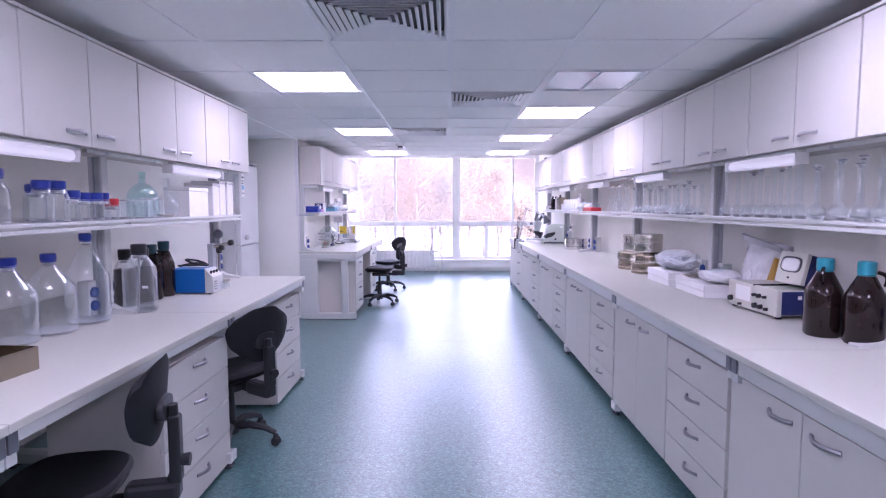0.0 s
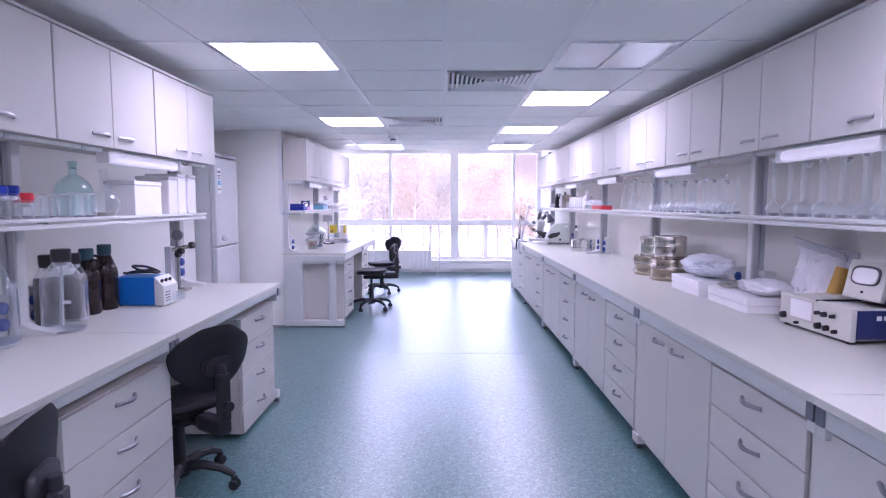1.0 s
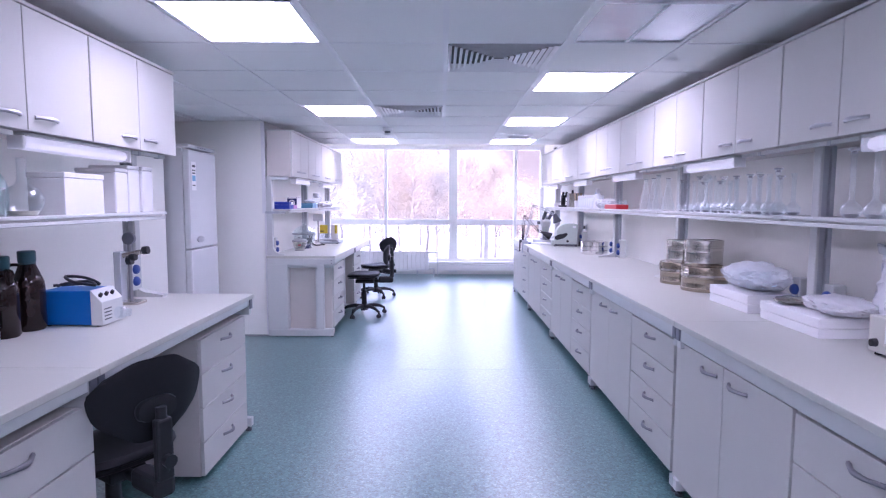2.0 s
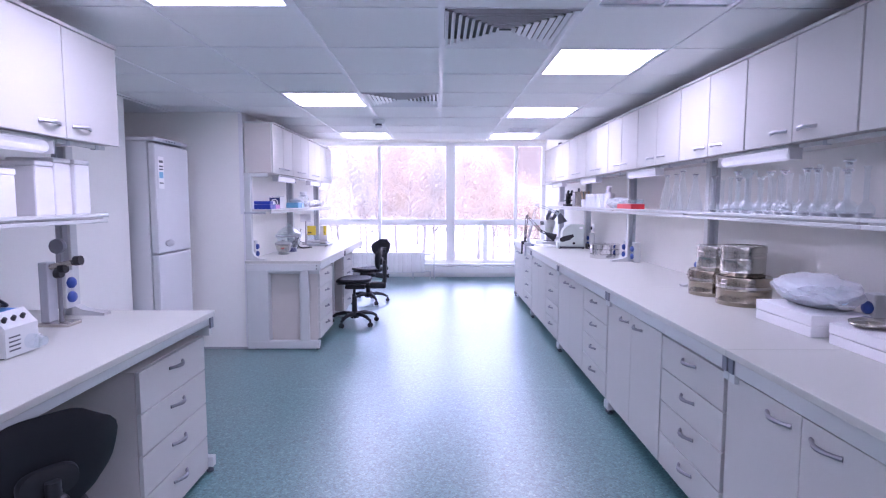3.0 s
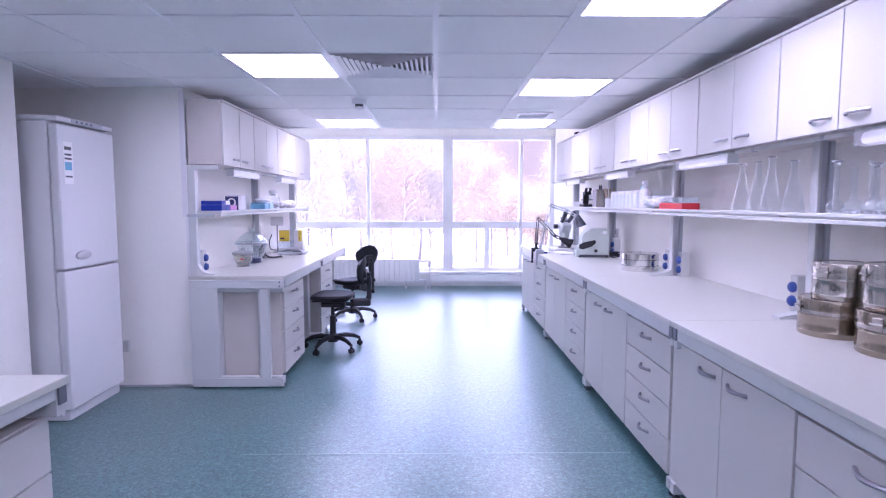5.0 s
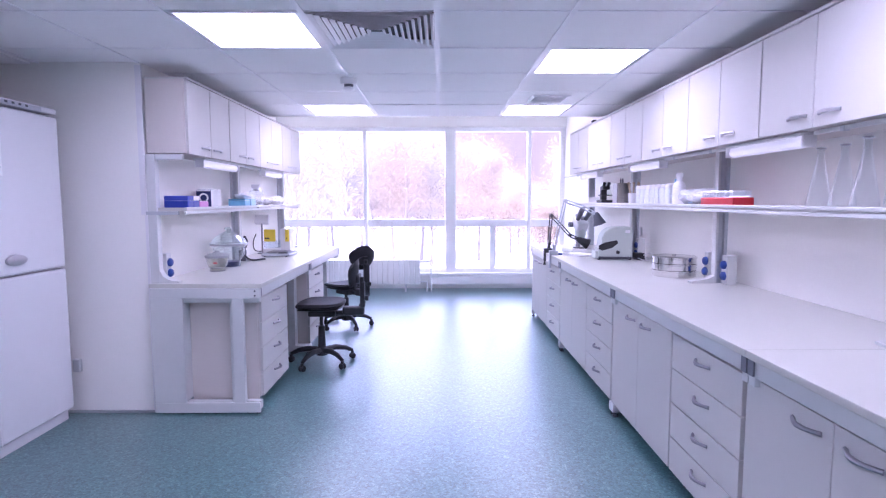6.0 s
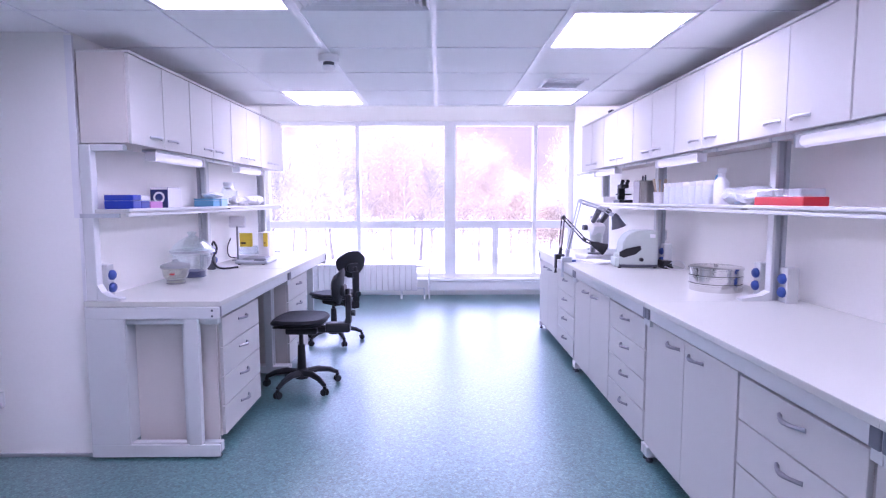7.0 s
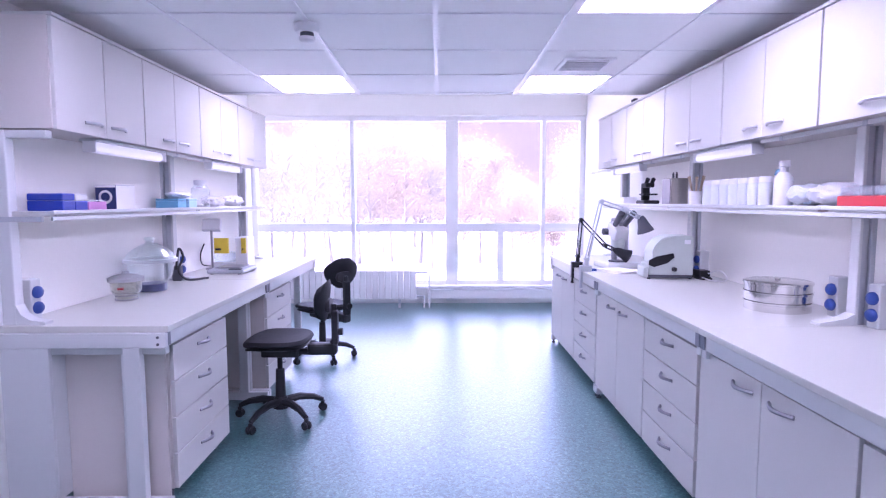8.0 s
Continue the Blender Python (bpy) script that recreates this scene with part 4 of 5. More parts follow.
plastic_bag(1.745, 6.62, ZS, 0.20, 0.22, 0.10, "small clear bag of plastic parts on the shelf", 2.0, inner=PAPER)
plastic_bag(1.73, 6.80, ZS, 0.16, 0.15, 0.10, "small crumpled clear plastic bag", 7.0, inner=material("pale_blue_bits", (0.55, 0.68, 0.78), 0.6))
for k in range(7):
    y = 7.68 - k * 0.10
    for q in range(2):
        o = thing("sample_jar", "small white plastic sample jar with a screw lid", "jar", "sample jars", pose(1.70 + 0.085 * q, y + 0.01 * q, ZS))
        part("body", lathe([(0, 0), (0.030, 0), (0.033, 0.005), (0.033, 0.112), (0.028, 0.122), (0, 0.122)], 18), FROST, o, smooth=True)
        part("lid", lathe([(0, 0.121), (0.031, 0.121), (0.032, 0.125), (0.032, 0.146), (0.029, 0.150), (0, 0.150)], 18), PAPER, o, smooth=True)
o = thing("wash_bottle", "white plastic wash bottle with a blue spout", "bottle", "", pose(1.71, 6.945, ZS))
part("body", lathe([(0, 0), (0.04, 0), (0.043, 0.006), (0.043, 0.13), (0.03, 0.155), (0.018, 0.165), (0, 0.165)], 20), WHITE, o, smooth=True)
part("cap", lathe([(0, 0.163), (0.02, 0.163), (0.02, 0.19), (0.026, 0.195), (0.026, 0.22), (0, 0.222)], 16), WHITE, o, smooth=True)
part("spout", tube([(0.0, 0.015, 0.178), (-0.005, 0.05, 0.175), (-0.005, 0.065, 0.155)], [0.009, 0.007, 0.005]), LIGHTBLUE, o, "blue spout")
o = thing("brush_holder", "white cup holding wooden brushes", "cup", "", pose(1.715, 7.89, ZS))
part("cup", lathe([(0, 0), (0.035, 0), (0.042, 0.09), (0.039, 0.09), (0.033, 0.006), (0, 0.006)], 18), WHITE, o, smooth=True)
for k in range(6):
    a = k * 1.1
    part("brush", tube([(0.01 * math.cos(a), 0.01 * math.sin(a), 0.01), (0.045 * math.cos(a), 0.045 * math.sin(a), 0.15 + 0.02 * (k % 3)), (0.05 * math.cos(a), 0.05 * math.sin(a), 0.18)], [0.005, 0.006, 0.011]), BROWN, o)
o = thing("metal_box", "grey sheet-metal instrument box with two terminals", "instrument", "", pose(1.74, 8.28, ZS))
part("case", box(-0.06, 0.07, -0.075, 0.075, 0, 0.19, 0.006), STEEL, o)
part("front_panel", box(-0.064, -0.06, -0.07, 0.07, 0.006, 0.184, 0.002), CHROME, o)
for e in (-0.03, 0.03):
    part("terminal", lathe([(0, 0.19), (0.008, 0.19), (0.008, 0.215), (0.004, 0.235), (0, 0.235)], 10, 0, e), DARKGREY, o)
o = thing("microscope", "small black microscope standing on the shelf", "microscope", "", pose(1.74, 8.80, ZS) @ Matrix.Scale(1.05, 4))
part("base", box(-0.06, 0.06, -0.09, 0.09, 0, 0.03, 0.008), BLACK, o)
part("arm", box(-0.03, 0.03, 0.03, 0.075, 0.03, 0.15, 0.01), BLACK, o)
part("stage", box(-0.055, 0.055, -0.06, 0.04, 0.07, 0.082, 0.003), BLACK, o)
part("head", box(-0.035, 0.035, -0.05, 0.06, 0.13, 0.165, 0.01), BLACK, o)
for e in (-0.022, 0.022):
    part("eyepiece", tube([(e, -0.02, 0.16), (e, -0.055, 0.195)], [0.014, 0.016], 12), BLACK, o)
o = thing("cardboard_box", "small white cardboard box on the shelf", "box", "", pose(1.75, 9.30, ZS))
part("carton", box(-0.06, 0.06, -0.06, 0.06, 0, 0.06, 0.002), PAPER, o)
part("flap", box(-0.061, 0.061, -0.061, -0.01, 0.0602, 0.062), PAPER, o)


# ---- on the east bench ----
ZT2 = ZB_TOP


def drum(x, y, z, r, h, label, mat):
    o = thing("steriliser_drum", label, "drum", "steriliser drums", pose(x, y, z, 0, 0, rnd.uniform(-20, 20)))
    part("drum", lathe([(0, 0), (r * 0.985, 0), (r, 0.005), (r, h * 0.12), (r * 1.012, h * 0.14), (r, h * 0.16), (r, h * 0.52), (r * 1.01, h * 0.54), (r, h * 0.56), (r, h * 0.80)], 40), mat, o, smooth=True)
    part("lid", lathe([(r * 1.0, h * 0.78), (r * 1.025, h * 0.785), (r * 1.025, h * 0.97), (r * 1.01, h), (r * 0.95, h), (r * 0.93, h * 0.985), (0, h * 0.985)], 40), mat, o, "shiny steel lid", smooth=True)
    part("band", lathe([(r * 1.001, h * 0.60), (r * 1.02, h * 0.605), (r * 1.02, h * 0.70), (r * 1.001, h * 0.705)], 40), STEEL, o, smooth=True)
    lk = part("latch", box(-r * 1.06, -r * 1.0, -0.018, 0.018, h * 0.60, h * 0.92, 0.004), STEEL, o)
    part("hinge_pin", tube([(-r * 1.06, -0.022, h * 0.76), (-r * 1.06, 0.022, h * 0.76)], 0.005), STEEL, lk)
    return o


drum(1.692, 4.35, ZT2, 0.140, 0.158, "wide round steel steriliser drum on the bench", TIN)
drum(1.668, 4.67, ZT2, 0.128, 0.154, "round steel steriliser drum on the bench", TIN)
drum(1.692, 4.369, ZT2 + 0.158, 0.115, 0.168, "round steel steriliser drum stacked on another", DRUM)
drum(1.673, 4.641, ZT2 + 0.154, 0.104, 0.152, "smaller round steel drum stacked on another", DRUM)


def flat_box(x, y, z, w, d, h, label, mat=None):
    o = thing("foam_box", label, "box", "white boxes", pose(x, y, z, 0, 0, rnd.uniform(-5, 5)))
    part("base", box(-w / 2, w / 2, -d / 2, d / 2, 0, h * 0.48, 0.003), mat or FOAM, o)
    part("lid", box(-w / 2 - 0.002, w / 2 + 0.002, -d / 2 - 0.002, d / 2 + 0.002, h * 0.5, h, 0.004), mat or FOAM, o)
    return o


flat_box(1.675, 3.77, ZT2, 0.25, 0.40, 0.095, "flat white foam box lying on the bench")
plastic_bag(1.69, 3.76, ZT2 + 0.095, 0.27, 0.46, 0.145, "crumpled milky plastic bag with pale blue contents", 11.0, inner=material("pale_blue_sheet", (0.60, 0.72, 0.80), 0.8, grain=0.1, scale=9))
flat_box(1.672, 3.26, ZT2, 0.22, 0.44, 0.085, "white flat box wrapped in clear film")
plastic_bag(1.683, 3.382, ZT2 + 0.085, 0.20, 0.16, 0.035, "scrap of crumpled foil and film", 21.0, STEEL)
plastic_bag(1.691, 3.11, ZT2 + 0.085, 0.22, 0.30, 0.085, "clear plastic tray in crumpled film", 25.0, inner=PAPER)


def pillow_bag(x, y, z):
    o = thing("packaged_bag", "clear bag of white material leaning on the wall", "bag", "", pose(x, y, z + 0.012, 7, 9, 16))
    bm = bmesh.new()
    bmesh.ops.create_cube(bm, size=1)
    bmesh.ops.subdivide_edges(bm, edges=bm.edges[:], cuts=15, use_grid_fill=True)
    for v in bm.verts:
        p = v.co.copy()
        fat = max(0.05, (1 - (2 * abs(p.x)) ** 2.6) * (1 - (2 * abs(p.z)) ** 3.0)) ** 0.6
        wob = noise.noise(p * 6)
        fold = 0.5 - abs(noise.noise(p * 11 + Vector((4, 0, 0))))
        pinch = 1 + 0.10 * (2 * abs(p.z)) ** 3
        v.co = Vector((p.y * 0.15 * fat + 0.030 * fold + 0.012 * noise.noise(p * 17), p.x * 0.27 * pinch + 0.012 * wob, (p.z + 0.5) * 0.35 + 0.014 * wob * (p.z > -0.4)))
        v.co.z = max(v.co.z, 0)
    part("film", bm, material("milky_film", (0.80, 0.80, 0.83), 0.28, grain=0.08, scale=25, bump=0.8), o, smooth=True)
    part("paper_roll", tube([(-0.045, -0.125, 0.06), (-0.03, -0.13, 0.27)], 0.030, 14), material("ochre_card", (0.62, 0.38, 0.08), 0.7), o, "ochre card tube")
    part("top_seam", merge(bmesh.new(), box(-0.006, 0.006, -0.13, 0.14, 0, 0.055, 0.003), pose(-0.03, 0, 0.315, 10, -48)), POST, o, "grey folded top seam")


pillow_bag(1.825, 2.965, ZT2)

# bench meters
o = thing("lab_meter", "cream and navy bench meter with black knobs", "instrument", "lab meters", pose(1.738, 2.62, ZT2, 0, 0, 3) @ Matrix.Diagonal((1, 0.79, 1, 1)))
part("case", box(-0.10, 0.13, -0.262, 0.27, 0.015, 0.145, 0.006), BEIGE, o)
part("end_panel", box(-0.10, 0.125, -0.2715, -0.2625, 0.022, 0.140, 0.004), NAVY, o, "navy end panel")
part("front_panel", box(-0.128, -0.10, -0.272, 0.272, 0.012, 0.150, 0.005), BEIGE, o, "cream front panel")
part("dial_frame", box(-0.132, -0.128, -0.01, 0.18, 0.045, 0.143, 0.004), CARCASE, o)
part("dial", box(-0.134, -0.132, 0.0, 0.17, 0.055, 0.135, 0.002), PAPER, o, "white dial window")
for y, z, q in ((0.225, 0.05, 0.016), (-0.05, 0.10, 0.009), (-0.10, 0.10, 0.012), (-0.06, 0.045, 0.015), (-0.12, 0.045, 0.013), (0.11, 0.03, 0.007), (-0.16, 0.10, 0.008), (-0.18, 0.04, 0.009)):
    part("knob", merge(bmesh.new(), lathe([(0, 0), (q, 0), (q * 0.9, 0.02), (0, 0.021)], 14), pose(-0.128, y, z, 0, -90)), BLACK, o, "black knob", smooth=True)
for k in range(3):
    part("label_bar", box(-0.02 + 0.03 * k, 0.0 + 0.03 * k, -0.2735, -0.2715, 0.10, 0.118), PAPER, o)
part("strap", box(-0.129, 0.131, -0.035, -0.022, 0.1455, 0.153), BLACK, o)
for x in (-0.1, 0.1):
    for y in (-0.24, 0.24):
        part("rubber_foot", box(x - 0.012, x + 0.012, y - 0.012, y + 0.012, 0, 0.016), BLACK, o)
o = thing("lab_meter", "cream and navy meter tilted on top of another", "instrument", "lab meters", pose(1.785, 2.505, ZT2 + 0.158, 0, 14, 10) @ Matrix.Scale(0.84, 4))
part("case", box(-0.045, 0.10, -0.10, 0.10, 0.0, 0.19, 0.006), NAVY, o)
part("front_panel", box(-0.075, -0.045, -0.105, 0.105, -0.002, 0.195, 0.006), BEIGE, o, "cream front panel")
part("dial_frame", merge(bmesh.new(), slab(0.155, 0.10, 0, 0.006, 3.4), pose(-0.075, 0, 0.118, 0, -90) @ pose(0, 0, 0, 0, 0, 90)), DARKGREY, o, "dark rounded bezel", smooth=True)
part("dial", merge(bmesh.new(), slab(0.132, 0.080, 0, 0.005, 3.4), pose(-0.079, 0, 0.116, 0, -90) @ pose(0, 0, 0, 0, 0, 90)), PAPER, o, "white dial window", smooth=True)
part("screw", merge(bmesh.new(), lathe([(0, 0), (0.007, 0), (0.006, 0.006), (0, 0.007)], 10), pose(-0.075, 0, 0.035, 0, -90)), BLACK, o)
part("cable", tube(bend([(0.06, -0.10, 0.01), (0.05, -0.14, -0.03), (-0.02, -0.16, -0.10), (-0.06, -0.17, -0.15)]), 0.006), BLACK, o)

for x, y in ((1.635, 2.08), (1.70, 1.925)):
    o = screw_bottle(x, y, ZT2, 0.075, 0.336, TEALCAP, "turquoise screw cap", glass=AMBER, label="large dark amber bottle with a turquoise cap", group="amber bottles", neck=0.34, caph=0.048, shoulder=0.64)
    part("handle_ring", tube(arc((0.0, 0.038, 0.30), (0.0, 0.066, 0.245), (0, 0.016, 0.012), 8), 0.008), AMBER, o)
o = thing("clear_vial", "small white vial lying on the bench", "vial", "", pose(1.719, 1.7, ZT2))
part("vial", merge(bmesh.new(), lathe([(0, 0), (0.02, 0), (0.02, 0.07), (0.012, 0.08), (0, 0.08)], 14), pose(0, 0, 0.02, 90, 0, 30)), WHITE, o, smooth=True)
part("cap", merge(bmesh.new(), lathe([(0, 0.078), (0.015, 0.078), (0.015, 0.10), (0, 0.10)], 14), pose(0, 0, 0.02, 90, 0, 30)), PAPER, o)

# sieves
o = thing("test_sieve_stack", "stack of three shiny round test sieves", "sieve", "", pose(1.665, 6.88, ZT2) @ Matrix.Scale(0.965, 4))
for k in range(3):
    z = 0.048 * k
    part("sieve", lathe([(0.145, z), (0.150, z + 0.002), (0.150, z + 0.036), (0.155, z + 0.038), (0.155, z + 0.047), (0.143, z + 0.047), (0.143, z)], 44), POLISH, o, smooth=True)
part("lid", lathe([(0, 0.150), (0.05, 0.1495), (0.150, 0.147), (0.156, 0.144), (0.156, 0.136), (0.1535, 0.136)], 44), POLISH, o, "flat shiny lid", smooth=True)
part("lid_knob", lathe([(0, 0.150), (0.012, 0.150), (0.012, 0.158), (0, 0.160)], 16), POLISH, o, smooth=True)

# microtome with rounded hood
o = thing("microtome", "grey-green bench instrument with a rounded hood", "instrument", "", pose(1.590, 8.04, ZT2, 0, 0, -6) @ Matrix.Scale(0.90, 4))
bm = bmesh.new()
prof = [(-0.15, 0.03), (0.17, 0.03), (0.17, 0.31), (0.15, 0.325), (0.02, 0.325)] + [(0.02 - 0.15 * math.sin(a), 0.175 + 0.15 * math.cos(a)) for a in (0.3, 0.6, 0.9, 1.2, 1.45)] + [(-0.13, 0.12), (-0.15, 0.11)]
a1 = [bm.verts.new((px, -0.12, pz)) for px, pz in prof]
b1 = [bm.verts.new((px, 0.12, pz)) for px, pz in prof]
bm.faces.new(a1)
bm.faces.new(b1[::-1])
for q in range(len(prof)):
    bm.faces.new((a1[q], b1[q], b1[(q + 1) % len(prof)], a1[(q + 1) % len(prof)]))
bmesh.ops.bevel(bm, geom=[e for e in bm.edges if abs(e.verts[0].co.y - e.verts[1].co.y) < 1e-6], offset=0.008, segments=2, affect="EDGES")
part("hood", bm, GREENGREY, o, smooth=True)
part("base_plate", box(-0.150, 0.168, -0.117, 0.117, 0.006, 0.03, 0.003), DARKGREY, o)
part("front_plinth", box(-0.185, -0.151, -0.10, 0.10, 0.006, 0.085, 0.008), GREENGREY, o)
bm = bmesh.new()
prof = [(-0.155, 0.105), (-0.12, 0.09), (-0.02, 0.12), (0.03, 0.165), (0.02, 0.195), (-0.10, 0.17), (-0.155, 0.14)]
a1 = [bm.verts.new((px, -0.127, pz)) for px, pz in prof]
b1 = [bm.verts.new((px, -0.118, pz)) for px, pz in prof]
bm.faces.new(a1)
bm.faces.new(b1[::-1])
for q in range(len(prof)):
    bm.faces.new((a1[q], b1[q], b1[(q + 1) % len(prof)], a1[(q + 1) % len(prof)]))
part("recess_panel", bm, BLACK, o, "dark curved side recess")
part("badge", box(0.10, 0.145, -0.123, -0.12, 0.265, 0.295), WHITE, o)
part("knob", merge(bmesh.new(), lathe([(0, 0), (0.018, 0), (0.015, 0.03), (0, 0.031)], 16), pose(0.03, -0.12, 0.075, 90)), BLACK, o, "black knob", smooth=True)
for x in (-0.15, 0.15):
    for y in (-0.11, 0.11):
        part("foot", lathe([(0, 0), (0.014, 0), (0.014, 0.007), (0, 0.007)], 10, x, y), BLACK, o)
o = thing("wall_socket", "white wall socket with a plug behind the instrument", "socket", "", pose(X_E - 0.012, 8.33, 1.05))
part("plate", box(-0.008, 0.012, -0.045, 0.045, 0, 0.085, 0.005), WHITE, o)
part("plug", box(-0.045, -0.0085, -0.02, 0.02, 0.02, 0.06, 0.006), DARKGREY, o, "black plug")
part("cable", tube(bend([(-0.04, 0, 0.03), (-0.05, -0.02, -0.05), (-0.04, -0.06, -0.14), (-0.06, -0.10, -0.18)]), 0.005), PAPER, o, "white cable")
o = thing("power_adapter", "black power adapter with a looped cable", "adapter", "", pose(1.806, 7.963, ZT2))
part("brick", box(-0.035, 0.035, -0.06, 0.06, 0, 0.06, 0.006), BLACK, o)
part("white_lead", tube(bend([(0.02, -0.06, 0.04), (0.05, -0.14, 0.07), (0.07, -0.20, 0.04), (0.05, -0.22, 0.012), (-0.02, -0.18, 0.012), (-0.04, -0.10, 0.02)]), 0.004), PAPER, o, "thin white lead")
part("cable", tube(bend([(0.0, -0.05, 0.03), (0.01, -0.10, 0.02), (0.0, -0.14, 0.012), (-0.05, -0.12, 0.012), (-0.06, -0.05, 0.012), (-0.03, 0.04, 0.012)]), 0.006), BLACK, o)


def desk_lamp(x, y, joints, mat, shade_mat, label, head=0.075, tilt=-32):
    """Clamp lamp: double rods between joints, springs, and a shade at the end."""
    o = thing("desk_lamp", label, "lamp", "clamp lamps", pose(x, y, ZT2))
    part("clamp", box(-0.050, 0.035, -0.03, 0.03, 0.0005, 0.045, 0.006), mat, o)
    part("clamp_jaw", box(-0.050, -0.032, -0.024, 0.024, -0.085, 0.002, 0.004), mat, o)
    part("clamp_screw", tube([(-0.041, 0, -0.125), (-0.041, 0, -0.080)], [0.014, 0.006], 10), mat, o)
    part("pivot", tube([(0, 0, 0.04), (0, 0, 0.09)], [0.018, 0.014], 12), mat, o)
    part("grip", box(0.036, 0.075, -0.016, 0.016, 0.002, 0.020, 0.004), SOCKETBLUE, o, "blue plastic grip")
    pts = [Vector(p) for p in joints]
    for a2, c2 in zip(pts, pts[1:]):
        across = (c2 - a2).cross(Vector((0, 1, 0))).normalized()
        for e in (-0.012, 0.012):
            part("rod", tube([a2 + across * e, c2 + across * e], 0.0055), mat, o)
        part("spring", tube([a2.lerp(c2, 0.1) + Vector((0, 0, -0.018)), a2.lerp(c2, 0.5) + Vector((0, 0, -0.016))], 0.005), CHROME, o)
    for p in pts:
        part("joint", tube([p + Vector((0, -0.026, 0)), p + Vector((0, 0.026, 0))], 0.016, 12), mat, o)
    p = pts[-1]
    d = (pts[-1] - pts[-2]).normalized()
    sh = merge(bmesh.new(), lathe([(0.02, 0.02), (0.03, 0.0), (head * 0.7, -0.05), (head, -0.10), (head * 0.97, -0.10), (head * 0.66, -0.05), (0.025, -0.004), (0, 0.0)], 22), Matrix.Translation(p + d * 0.03) @ pose(0, 0, 0, 0, tilt, 0))
    part("shade", sh, shade_mat, o, "dark lamp shade", smooth=True)


desk_lamp(1.125, 8.62, [(0, 0, 0.09), (0.02, 0, 0.38), (0.20, -0.05, 0.18), (0.26, -0.08, 0.15)], BLACK, BLACK, "black jointed clamp lamp at the bench edge", 0.055, -64)
desk_lamp(1.127, 8.36, [(0, 0, 0.09), (0.10, 0, 0.525), (0.27, -0.02, 0.465), (0.36, -0.05, 0.41)], POST, DARKGREY, "grey jointed clamp lamp with a dark shade", 0.062, -20)
o = thing("microscope", "white stereo microscope on the bench", "microscope", "", pose(1.44, 8.60, ZT2, 0, 0, 10) @ Matrix.Scale(1.18, 4))
part("base", box(-0.12, 0.12, -0.10, 0.12, 0, 0.04, 0.012), FRAME, o)
part("stage", lathe([(0, 0.041), (0.06, 0.041), (0.06, 0.048), (0, 0.048)], 24), DARKGREY, o)
part("column", tube([(0.02, 0.09, 0.03), (0.02, 0.09, 0.30)], 0.02, 12), CHROME, o)
part("body", merge(bmesh.new(), box(-0.05, 0.05, -0.06, 0.08, 0, 0.09, 0.018), pose(0.0, 0.02, 0.20, 25)), FRAME, o, smooth=True)
part("arm", merge(bmesh.new(), box(-0.025, 0.025, -0.02, 0.11, 0, 0.035, 0.008), pose(0.02, 0.0, 0.275, 12)), CHROME, o)
part("objective", lathe([(0, 0.12), (0.035, 0.12), (0.045, 0.16), (0.05, 0.22), (0, 0.22)], 16), GREENGREY, o, smooth=True)
for e in (-0.035, 0.035):
    part("eyepiece", tube([(e, -0.02, 0.29), (e * 1.2, -0.12, 0.37)], [0.018, 0.022], 12), DARKGREY, o)
part("focus_knob", tube([(-0.08, 0.06, 0.24), (0.08, 0.06, 0.24)], 0.022, 14), DARKGREY, o)
o = thing("paper_stack", "loose pile of white papers and a tray", "papers", "", pose(1.35, 8.333, ZT2, 0, 0, 15))
for k in range(4):
    part("sheet", merge(bmesh.new(), box(-0.10, 0.10, -0.14, 0.14, 0.004 * k, 0.004 * k + 0.0035), pose(0.01 * k, 0.012 * (k % 2), 0, 0, 0, 7 * k)), PAPER, o)
o = thing("white_bottle", "white plastic bottle on the bench", "bottle", "", pose(1.711, 8.438, ZT2))
part("body", lathe([(0, 0), (0.035, 0), (0.037, 0.005), (0.037, 0.13), (0.02, 0.155), (0, 0.155)], 18), WHITE, o, smooth=True)
part("cap", lathe([(0, 0.153), (0.02, 0.153), (0.02, 0.185), (0, 0.187)], 14), BLUE, o, smooth=True)

# ---- on the first west bench ----
screw_bottle(-1.837, 1.916, ZT2, 0.104, 0.355, BLUE, "blue screw cap", label="large clear glass bottle with a blue cap", group="large clear bottles", neck=0.27, caph=0.025, shoulder=0.64)
screw_bottle(-1.819, 2.132, ZT2, 0.104, 0.355, BLUE, "blue screw cap", label="large clear glass bottle with a blue cap", group="large clear bottles", neck=0.23, caph=0.025, shoulder=0.64)
screw_bottle(-1.800, 2.365, ZT2, 0.098, 0.435, BLUE, "blue screw cap", label="tall clear glass bottle with a blue cap", group="large clear bottles", neck=0.20, caph=0.027, shoulder=0.60)
o = screw_bottle(-1.695, 2.645, ZT2, 0.086, 0.362, BLACK, "wide black cap", label="large clear glass bottle with black cap and inner tube", group="large clear bottles", neck=0.36, caph=0.044, shoulder=0.70)
part("glass_tube", tube([(0, 0, 0.315), (0.012, -0.006, 0.16), (0.026, -0.012, 0.022)], 0.0065), GROUND, o, "glass tube reaching to the bottom")
part("label_bar", merge(bmesh.new(), box(-0.016, 0.016, -0.001, 0.001, 0, 0.014), o.matrix_basis.inverted() @ Matrix.Translation((-1.632, 2.578, ZT2 + 0.135))), WHITE, o)
